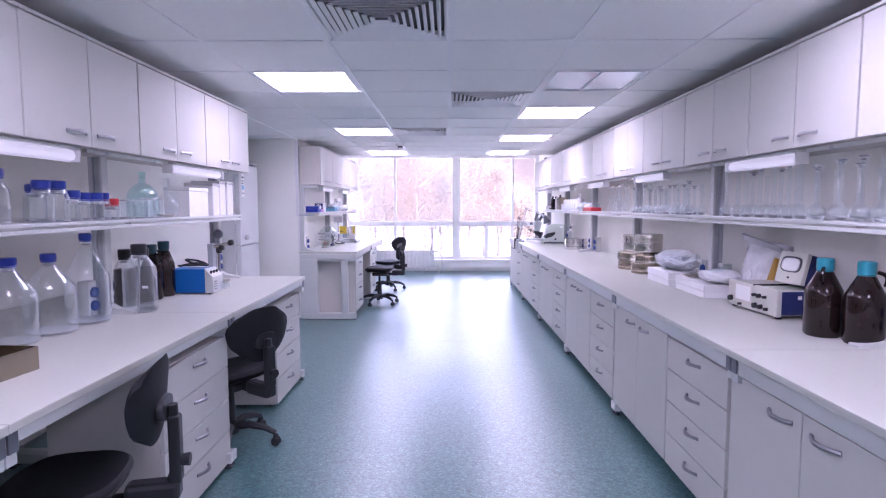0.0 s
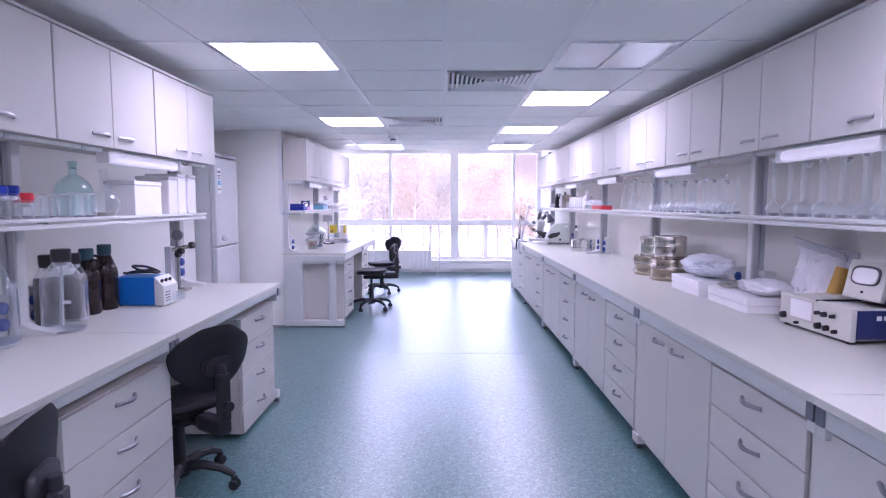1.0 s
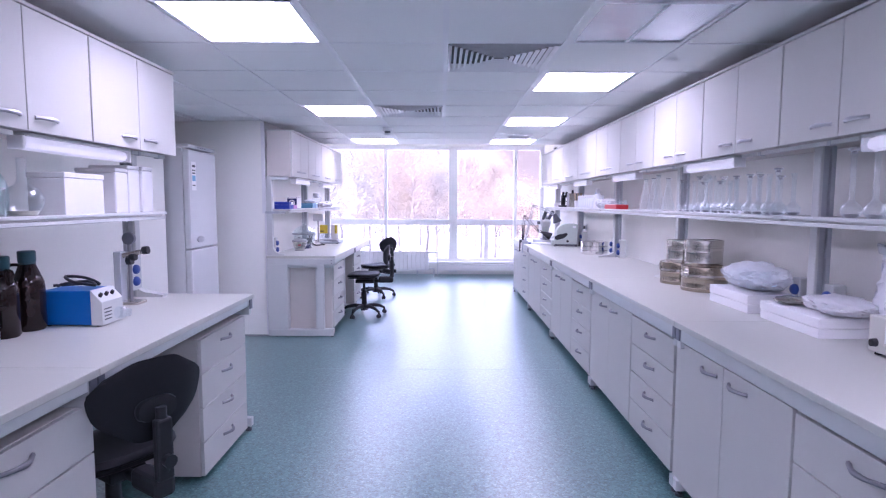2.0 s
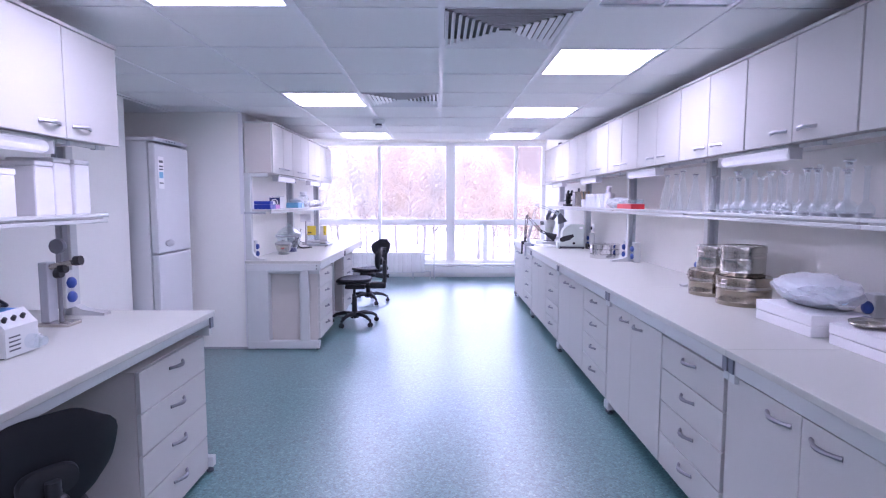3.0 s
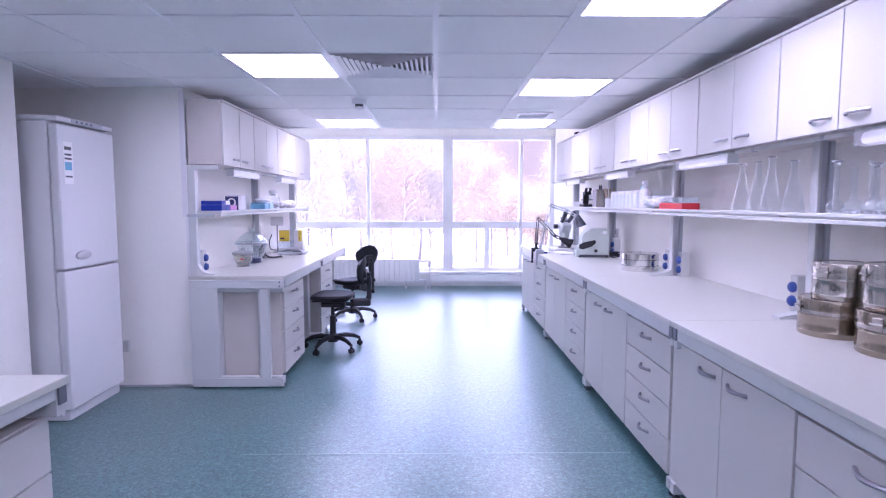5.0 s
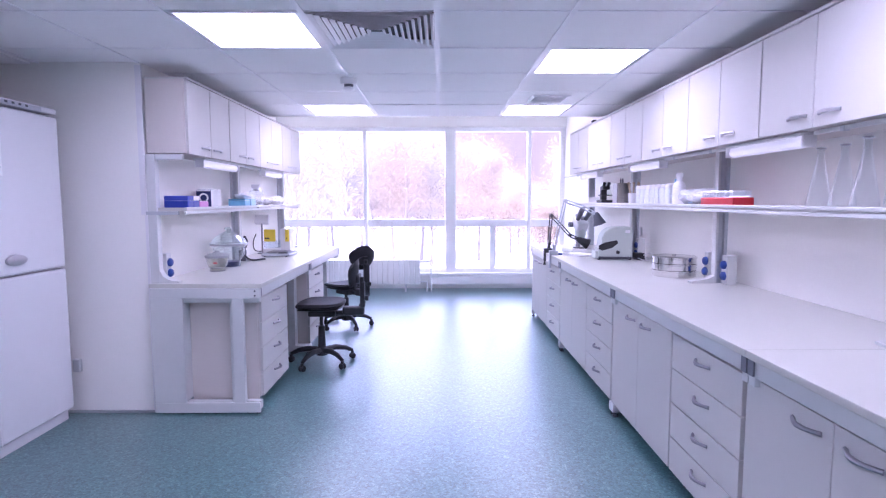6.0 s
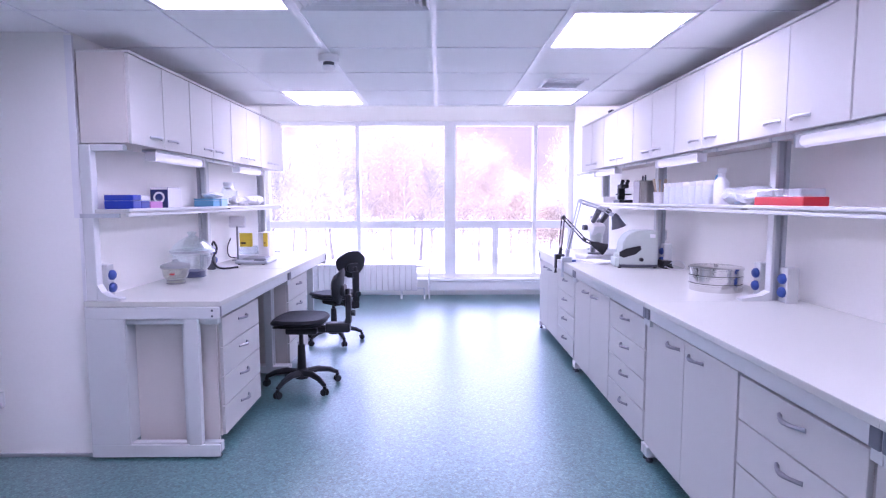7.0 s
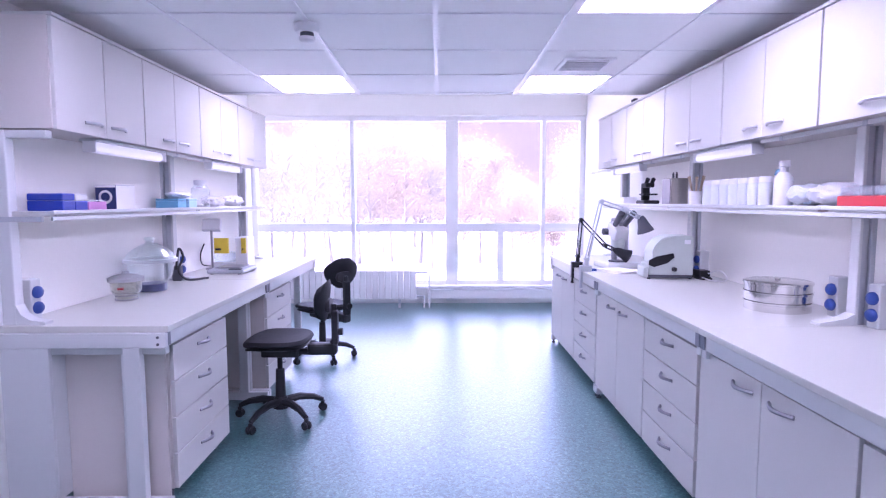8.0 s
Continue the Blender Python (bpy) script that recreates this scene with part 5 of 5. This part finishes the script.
screw_bottle(-1.832, 2.745, ZT2, 0.060, 0.326, BLACK, "black cap", (GREYLIQ, 0.68), label="clear bottle of grey powder with a black cap", group="reagent bottles", neck=0.42, caph=0.045)
screw_bottle(-1.805, 2.885, ZT2, 0.058, 0.322, BLACK, "black cap", (GREYLIQ, 0.68), label="clear bottle of grey powder with a black cap", group="reagent bottles", neck=0.42, caph=0.04)
for x, y, h in ((-1.838, 3.035, 0.332), (-1.831, 3.175, 0.343)):
    o = screw_bottle(x, y, ZT2, 0.062, h, material("dark_teal_cap", (0.015, 0.07, 0.085), 0.45), "dark teal cap", glass=AMBER, label="dark amber bottle with a dark teal cap", group="amber bottles", neck=0.42, caph=0.045, shoulder=0.66)
    part("handle_ring", tube(arc((0.0, 0.028, h * 0.84), (0.0, 0.06, h * 0.68), (0, 0.03, 0.02), 8), 0.007), AMBER, o)

o = thing("vacuum_pump", "blue and grey bench pump with vents and black hose", "instrument", "", pose(-1.719, 3.30, ZT2) @ Matrix.Diagonal((0.80, 0.89, 0.89, 1)))
part("case", box(-0.13, 0.151, -0.075, 0.10, 0.006, 0.182, 0.006), DEVICEBLUE, o)
bm = bmesh.new()
prof = [(0.152, 0.006), (0.215, 0.006), (0.215, 0.125), (0.152, 0.186)]
a1 = [bm.verts.new((px, -0.078, pz)) for px, pz in prof]
b1 = [bm.verts.new((px, 0.103, pz)) for px, pz in prof]
bm.faces.new(a1)
bm.faces.new(b1[::-1])
for q in range(4):
    bm.faces.new((a1[q], b1[q], b1[(q + 1) % 4], a1[(q + 1) % 4]))
fp = part("front_panel", bm, FRAME, o, "sloping pale grey front")
for k in range(4):
    part("vent_slot", box(0.2155, 0.217, -0.06, 0.0, 0.03 + 0.018 * k, 0.036 + 0.018 * k), DARKGREY, fp)
for k in range(3):
    part("knob", merge(bmesh.new(), lathe([(0, 0), (0.011, 0), (0.009, 0.02), (0, 0.021)], 12), Matrix.Translation((0.185, -0.05 + 0.05 * k, 0.150)) @ pose(0, 0, 0, 0, 35)), BLACK, fp, "black knob")
part("outlet", merge(bmesh.new(), lathe([(0, 0), (0.03, 0), (0.03, 0.05), (0.02, 0.055), (0.02, 0.08), (0, 0.08)], 16), pose(0.21, 0.05, 0.05, 0, 90)), ACRYLIC, o)
part("hose", tube(bend([(-0.10, 0.02, 0.193), (-0.02, -0.04, 0.213), (0.06, 0.03, 0.218), (0.15, -0.03, 0.206), (0.05, -0.06, 0.226), (-0.04, 0.00, 0.246), (0.03, 0.06, 0.232), (0.12, 0.05, 0.200), (0.02, 0.07, 0.198), (-0.09, -0.03, 0.203)]), 0.0075), BLACK, o)
for x in (-0.1, 0.18):
    for y in (-0.06, 0.08):
        part("foot", lathe([(0, 0), (0.012, 0), (0.012, 0.007), (0, 0.007)], 10, x, y), BLACK, o)

o = thing("gauge_stand", "steel stand with a round gauge and black valves", "stand", "", pose(-1.765, 3.80, ZT2))
G1 = 1.45
part("base", box(-0.05, 0.09, -0.05, 0.05, 0, 0.018, 0.004), STEEL, o)
part("plate", box(-0.045, -0.005, -0.03, 0.03, 0.018, 0.20 * G1, 0.004), POST, o)
part("column", tube([(0.03, 0, 0.015), (0.03, 0, 0.235 * G1)], 0.010, 12), CHROME, o)
part("gauge", merge(bmesh.new(), lathe([(0, -0.012), (0.033, -0.012), (0.036, 0), (0.033, 0.012), (0, 0.013)], 22), pose(0.03, 0, 0.250 * G1, 90)), PLATE, o, "round dark grey gauge", smooth=True)
part("valve", tube([(0.0, -0.01, 0.185 * G1), (0.10, -0.01, 0.20 * G1)], 0.014, 12), STEEL, o)
for x, z in ((0.055, 0.18), (0.125, 0.205), (0.035, 0.165)):
    part("valve_knob", tube([(x - 0.014, -0.01, z * G1), (x + 0.014, -0.01, z * G1 + 0.003)], 0.022, 12), BLACK, o, "black knob")

o = thing("steel_tray", "open stainless steel tray at the bench edge", "tray", "", pose(-1.70, 1.445, ZT2, 0, 0, -6))
f = box(-0.25, 0.22, -0.15, 0.15, 0, 0.004)
part("bottom", f, TIN, o)
for a, c, d, e in ((-0.25, -0.246, -0.15, 0.15), (0.216, 0.22, -0.15, 0.15), (-0.246, 0.216, -0.15, -0.146), (-0.246, 0.216, 0.146, 0.15)):
    part("side", box(a, c, d, e, 0.004, 0.082), TIN, o)

# shelf over the first west bench
for x, y, r0, h in ((-1.81, 1.83, 0.060, 0.215), (-1.78, 2.06, 0.048, 0.178), (-1.79, 2.17, 0.050, 0.18), (-1.87, 2.14, 0.046, 0.165)):
    screw_bottle(x, y, ZS, r0, h, BLUE, "blue screw cap", label="clear glass lab bottle with a blue cap", group="shelf bottles", neck=0.60, shoulder=0.66)
for x, y, h in ((-1.79, 2.275, 0.14), (-1.80, 2.37, 0.132), (-1.77, 2.415, 0.132), (-1.79, 2.50, 0.134)):
    screw_bottle(x, y, ZS, 0.038, h, BLUE, "blue screw cap", label="small clear glass bottle with a blue cap", group="shelf bottles", neck=0.66, shoulder=0.68)
screw_bottle(-1.79, 2.575, ZS, 0.036, 0.105, RED, "red screw cap", label="small clear glass jar with a red cap", group="shelf bottles", neck=0.80, shoulder=0.86)
for x, y, r0, h in ((-1.77, 2.645, 0.030, 0.10), (-1.70, 2.70, 0.032, 0.105), (-1.70, 2.775, 0.034, 0.11), (-1.695, 2.85, 0.034, 0.11), (-1.79, 2.72, 0.032, 0.105)):
    beaker(x, y, ZS, r0, h)
o = thing("carboy", "round green glass carboy with a narrow neck", "bottle", "", pose(-1.83, 2.955, ZS) @ Matrix.Diagonal((0.84, 0.84, 1.04, 1.0)))
part("body", lathe([(0, 0.006), (0.09, 0), (0.103, 0.012), (0.105, 0.09), (0.10, 0.13), (0.08, 0.165), (0.045, 0.19), (0.022, 0.20), (0.02, 0.235), (0.017, 0.235)], 28), GREENSOLID, o, smooth=True)
part("stopper", lathe([(0, 0.225), (0.018, 0.225), (0.02, 0.24), (0.026, 0.245), (0.022, 0.262), (0, 0.265)], 16), GREENGLASS, o, smooth=True)
o = thing("round_flask", "clear round-bottomed flask with a tall neck", "flask", "", pose(-1.745, 3.06, ZS))
part("body", lathe([(0, 0.004), (0.045, 0), (0.072, 0.04), (0.076, 0.07), (0.06, 0.11), (0.025, 0.135), (0.017, 0.15), (0.017, 0.235), (0.022, 0.24)], 24), GLASS, o, smooth=True)
part("contents", lathe([(0, 0.006), (0.043, 0.004), (0.060, 0.022), (0, 0.022)], 22), material("cream_liquid", (0.66, 0.64, 0.56), 0.3), o, smooth=True)
o = thing("white_carton", "plain white carton standing on the shelf", "box", "white cartons", pose(-1.74, 3.34, ZS))
part("carton", box(-0.09, 0.075, -0.14, 0.14, 0, 0.165, 0.004), PAPER, o)
part("lid", box(-0.093, 0.078, -0.143, 0.143, 0.166, 0.19, 0.004), PAPER, o)
for k, (y, h, w) in enumerate(((3.68, 0.235, 0.10), (3.795, 0.255, 0.10), (3.915, 0.255, 0.11))):
    o = thing("storage_tub", "tall frosted white plastic tub with a lid", "tub", "storage tubs", pose(-1.80, y, ZS))
    part("tub", box(-w, w + 0.01, -0.056, 0.056, 0, h - 0.022, 0.008), WHITE, o)
    part("lid", box(-w - 0.001, w + 0.011, -0.057, 0.057, h - 0.022, h, 0.006), PAPER, o)

# ---- on the second west bench ----
o = thing("desiccator", "large glass desiccator with a domed lid", "desiccator", "desiccators", pose(-1.698, 7.50, ZT2) @ Matrix.Diagonal((0.87, 0.87, 1, 1)))
part("bowl", lathe([(0, 0.0), (0.09, 0.0), (0.10, 0.006), (0.10, 0.05), (0.135, 0.09), (0.145, 0.16), (0.16, 0.172), (0.16, 0.182)], 32), clear("smoky_glass", (0.84, 0.88, 0.88), 0.10, 0.8, 2.0, 0.08), o, smooth=True)
part("tray", lathe([(0, 0.004), (0.094, 0.004), (0.094, 0.045), (0, 0.045)], 24), NAVY, o, "dark drying agent")
part("lid", lathe([(0.16, 0.183), (0.162, 0.193), (0.155, 0.202), (0.140, 0.222), (0.112, 0.246), (0.080, 0.266), (0.050, 0.280), (0.030, 0.286), (0.022, 0.296), (0.034, 0.304), (0.034, 0.318), (0, 0.322)], 32), clear("pale_glass", (0.84, 0.91, 0.89), 0.26, 0.60, 1.8, 0.18), o, smooth=True)
part("flange", lathe([(0.150, 0.172), (0.168, 0.174), (0.169, 0.192), (0.150, 0.194)], 36), GROUND, o, "ground glass flange", smooth=True)
o = thing("desiccator", "small glass desiccator with a flat lid", "desiccator", "desiccators", pose(-1.674, 7.192, ZT2) @ Matrix.Scale(0.88, 4))
part("bowl", lathe([(0, 0.0), (0.055, 0.0), (0.062, 0.006), (0.062, 0.03), (0.085, 0.06), (0.09, 0.11), (0.10, 0.118), (0.10, 0.126)], 28), clear("cream_glass", (0.70, 0.69, 0.58), 0.24, 0.7, 2.0, 0.08), o, smooth=True)
part("tray", lathe([(0, 0.003), (0.057, 0.003), (0.057, 0.028), (0, 0.028)], 20), BEIGE, o)
part("lid", lathe([(0.10, 0.127), (0.102, 0.138), (0.07, 0.152), (0.03, 0.16), (0.02, 0.165), (0.02, 0.178), (0, 0.18)], 28), SKIRT, o, "grey glazed lid", smooth=True)
part("label_bar", box(0.0, 0.035, -0.0945, -0.091, 0.075, 0.085), RED, o)
for r0, z in ((0.0635, 0.028), (0.101, 0.120), (0.064, 0.004)):
    part("band", lathe([(r0 - 0.004, z), (r0, z), (r0, z + 0.007), (r0 - 0.004, z + 0.007)], 28), SKIRT, o, "grey ground rim", smooth=True)
o = thing("balance", "flat silver laboratory balance on the bench", "balance", "", pose(-1.544, 8.369, ZT2))
part("body", box(-0.13, 0.14, -0.15, 0.15, 0.006, 0.035, 0.010), POST, o)
part("pan", box(-0.09, 0.09, -0.09, 0.12, 0.038, 0.046, 0.006), CHROME, o, "steel weighing pan")
part("display", box(0.03, 0.12, -0.148, -0.11, 0.035, 0.042, 0.003), DARKGREY, o)
for x in (-0.1, 0.1):
    for y in (-0.12, 0.12):
        part("foot", lathe([(0, 0), (0.012, 0), (0.012, 0.007), (0, 0.007)], 10, x, y), BLACK, o)
o = thing("titration_unit", "white bench unit with yellow labels and a tilted display", "instrument", "", pose(-1.615, 8.62, ZT2))
part("case", box(0.03, 0.13, -0.06, 0.10, 0.0, 0.25, 0.008), WHITE, o)
part("base", box(-0.17, 0.03, -0.05, 0.08, 0.0, 0.05, 0.008), WHITE, o)
part("clear_guard", box(-0.15, 0.03, -0.03, 0.06, 0.052, 0.13, 0.004), ACRYLIC, o, "clear plastic guard")
for x, wd in ((-0.125, 0.11), (0.085, 0.035)):
    part("label_panel", box(x, x + wd, -0.083, -0.062, 0.125, 0.245, 0.002), YELLOW, o, "yellow label")
    part("label_bar", box(x + 0.01, x + wd * 0.5, -0.085, -0.083, 0.150, 0.165), BLACK, o)
part("pole", tube([(-0.15, -0.06, 0.0), (-0.15, -0.06, 0.31)], 0.009), CHROME, o)
part("pole_foot", box(-0.19, -0.11, -0.10, -0.02, 0, 0.012, 0.003), CHROME, o)
part("display", merge(bmesh.new(), box(-0.07, 0.07, -0.025, 0.025, 0, 0.095, 0.008), pose(-0.15, -0.06, 0.30, -25, 0, 8)), WHITE, o, "tilted white display")
part("cable", tube(bend([(-0.15, -0.03, 0.02), (-0.22, -0.08, 0.04), (-0.24, -0.06, 0.12), (-0.21, -0.06, 0.20)]), 0.005), BLACK, o)
o = thing("cable_bundle", "black cables plugged in above the bench", "cable", "", pose(-1.737, 7.916, ZT2))
part("plug", box(-0.03, 0.03, -0.02, 0.02, 0.0, 0.10, 0.008), DARKGREY, o)
part("cable", tube(bend([(0, -0.02, 0.08), (0.02, -0.04, 0.16), (0.03, -0.03, 0.22), (0.05, -0.02, 0.16), (0.03, -0.05, 0.08), (0.08, -0.04, 0.015), (0.18, 0.06, 0.012)]), 0.008), BLACK, o)

# shelf over the second west bench
ZS2 = 1.348
for y, w in ((6.733, 0.065), (6.822, 0.07)):
    o = thing("pipette_box", "deep blue plastic tip box on the shelf", "box", "tip boxes", pose(-1.73, y, ZS2))
    part("base", box(-0.08, 0.08, -w / 2 - 0.01, w / 2 + 0.01, 0, 0.045, 0.004), BLUE, o)
    part("lid", box(-0.08, 0.08, -w / 2 - 0.01, w / 2 + 0.01, 0.046, 0.078, 0.005), BLUE if w < 0.068 else PAPER, o)
o = thing("pink_rack", "pink plastic tube rack on the shelf", "rack", "", pose(-1.70, 6.945, ZS2) @ Matrix.Diagonal((1, 1.6, 0.68, 1)))
part("rack", box(-0.07, 0.05, -0.045, 0.045, 0, 0.06, 0.004), PINK, o)
part("lid", box(-0.07, 0.05, -0.045, 0.045, 0.061, 0.072, 0.003), ACRYLIC, o)
o = thing("carton", "dark blue and white carton with a round emblem", "box", "", pose(-1.73, 7.275, ZS2))
part("carton", box(-0.08, 0.03, -0.09, 0.09, 0, 0.13, 0.002), NAVY, o)
part("white_side", box(0.03, 0.032, -0.088, 0.088, 0.002, 0.128), PAPER, o)
part("emblem", merge(bmesh.new(), lathe([(0.024, 0), (0.036, 0), (0.036, 0.002), (0.024, 0.002)], 24), pose(-0.025, -0.090, 0.066, 90)), PAPER, o, "pale round emblem")
part("white_end", box(-0.078, 0.028, -0.0922, -0.0902, 0.116, 0.129), PAPER, o)
for y, c in ((7.86, LIGHTBLUE), (8.02, material("sky_plastic", (0.35, 0.58, 0.75), 0.4))):
    o = thing("pipette_box", "pale blue plastic tip box on the shelf", "box", "tip boxes", pose(-1.72, y, ZS2))
    part("base", box(-0.085, 0.06, -0.06, 0.06, 0, 0.045, 0.004), c, o)
    part("lid", box(-0.085, 0.06, -0.06, 0.06, 0.046, 0.06, 0.004), c, o)
plastic_bag(-1.72, 7.94, ZS2 + 0.06, 0.14, 0.2, 0.05, "clear film bag resting on blue boxes", 31.0)
o = screw_bottle(-1.72, 8.28, ZS2, 0.065, 0.19, WHITE, "white cap", label="clear plastic jar with a white cap", group="shelf jars", neck=0.55)
plastic_bag(-1.70, 8.45, ZS2, 0.15, 0.2, 0.08, "small clear bag on the shelf", 35.0, inner=PAPER)
plastic_bag(-1.70, 8.85, ZS2, 0.15, 0.22, 0.09, "white crumpled bag on the shelf", 37.0, WHITE)

r = thing("camera_sensor", "tiny black sensor standing on a wall cabinet", "sensor", "", pose(1.60, 8.75, 2.169))
part("housing", box(-0.02, 0.02, -0.02, 0.02, 0, 0.04, 0.008), BLACK, r)
part("lens", merge(bmesh.new(), lathe([(0, 0), (0.012, 0), (0.01, 0.012), (0, 0.012)], 12), pose(-0.02, 0, 0.022, 0, -90)), DARKGREY, r)


# ---- outside ----
structure("ground", box(-300, 300, 12.0, 600, -3.3, -3.0), LAWN, "pale leaf-strewn ground running to the horizon", "ground")


def tree(x, y, h, seed, leaf, spread, leaves=7500):
    rg = random.Random(seed)
    o = thing("tree", "bare-limbed autumn tree with thin pale foliage", "tree", "trees outside the window", pose(x, y, -3.0))
    bm = bmesh.new()
    lean = Vector((rg.uniform(-0.05, 0.05), rg.uniform(-0.05, 0.05), 1))
    trunk = [Vector((lean.x * z + 0.08 * math.sin(z * 0.9 + seed), lean.y * z, z)) for z in [h * q / 9 for q in range(10)]]
    tube(trunk, [h * 0.013 * (1 - 0.9 * q / 9) + 0.012 for q in range(10)], 7, bm)
    tips = []
    for k in range(26):
        q = rg.uniform(0.25, 0.97)
        base = trunk[min(8, int(q * 9))].lerp(trunk[min(9, int(q * 9) + 1)], q * 9 - int(q * 9))
        a = rg.uniform(0, 2 * math.pi)
        L = spread * (1.15 - 0.75 * q) * rg.uniform(0.6, 1.1)
        mid = base + Vector((math.cos(a) * L * 0.5, math.sin(a) * L * 0.5, L * 0.42))
        end = base + Vector((math.cos(a + 0.3) * L, math.sin(a + 0.3) * L, L * rg.uniform(0.6, 1.0)))
        tube([base, mid, end], [h * 0.0065, h * 0.004, h * 0.0012], 5, bm)
        tips += [mid, end, mid.lerp(end, 0.5)]
        for s2 in range(2):
            e2 = end + Vector((rg.uniform(-0.6, 0.6), rg.uniform(-0.6, 0.6), rg.uniform(-0.1, 0.7)))
            tube([mid.lerp(end, 0.3 + 0.4 * s2), e2], [h * 0.003, h * 0.001], 4, bm)
            tips.append(e2)
    part("trunk", bm, BARK, o)
    verts, faces = [], []
    for k in range(leaves):
        c = rg.choice(tips) + Vector((rg.gauss(0, 0.5), rg.gauss(0, 0.5), rg.gauss(0, 0.42)))
        s2 = rg.uniform(0.030, 0.064)
        u = Vector((rg.uniform(-1, 1), rg.uniform(-1, 1), rg.uniform(-1, 1))).normalized()
        w = u.orthogonal().normalized()
        i0 = len(verts)
        verts += [c - u * s2, c + w * s2 * 0.6 + Vector((0, 0, 0.01)), c + u * s2, c - w * s2 * 0.6]
        faces.append((i0, i0 + 1, i0 + 2, i0 + 3))
    me = bpy.data.meshes.new("crown")
    me.from_pydata(verts, [], faces)
    me.materials.append(leaf)
    cr = new("crown", me)
    cr.parent = o


def skyline(a):
    """How steeply the tree tops rise along the bearing a = x / distance."""
    for edge, rise in ((-0.02, 0.118), (0.04, 0.104), (0.075, 0.094), (0.105, 0.070), (0.135, 0.045), (0.165, 0.018), (0.215, -0.02)):
        if a < edge:
            return rise
    return 0.105


rt = random.Random(3)
for k in range(46):
    a = -0.50 + 0.0175 * k + rt.uniform(-0.006, 0.006)
    d = (rt.uniform(40, 46), rt.uniform(33, 38), rt.uniform(48, 58))[k % 3]
    h = 4.4 + skyline(a) * d * rt.uniform(0.80, 1.05)
    if h > 3.0:
        tree(a * d, 3.0 + d, h, 10 + k, LEAFG if a < -0.16 or a > 0.2 or k % 7 == 0 else LEAF, h * rt.uniform(0.22, 0.30), 5200 if a < -0.14 else 7600)

# far belt of woods behind the trees
rf = random.Random(8)
verts, faces = [], []
for k in range(26000):
    x = rf.uniform(-75, 75)
    top = 2.6 + 2.2 * noise.noise(Vector((x * 0.11, 0, 0))) + 1.2 * noise.noise(Vector((x * 0.45, 3, 0)))
    c = Vector((x, rf.uniform(72, 88), -3.0 + (top + 3.0) * rf.random() ** 0.7))
    s2 = rf.uniform(0.12, 0.28)
    u = Vector((rf.uniform(-1, 1), rf.uniform(-1, 1), rf.uniform(-1, 1))).normalized()
    w = u.orthogonal().normalized()
    i0 = len(verts)
    verts += [c - u * s2, c + w * s2 * 0.7, c + u * s2, c - w * s2 * 0.7]
    faces.append((i0, i0 + 1, i0 + 2, i0 + 3))
me = bpy.data.meshes.new("far_woods")
me.from_pydata(verts, [], faces)
me.materials.append(LEAFG)
tagged(new("far_woods", me), "pale belt of autumn woods far beyond the window", "woods", kind="stuff")

# added glowing card: its emission stands in for bright sky behind the woods
structure("backdrop", box(-170, 170, 150, 150.5, -3.2, 26), glow_card("glowing_backdrop", (1.0, 0.81, 0.68), BACKDROP_GLOW), "plain glowing card standing in for bright sky behind the woods", "backdrop")
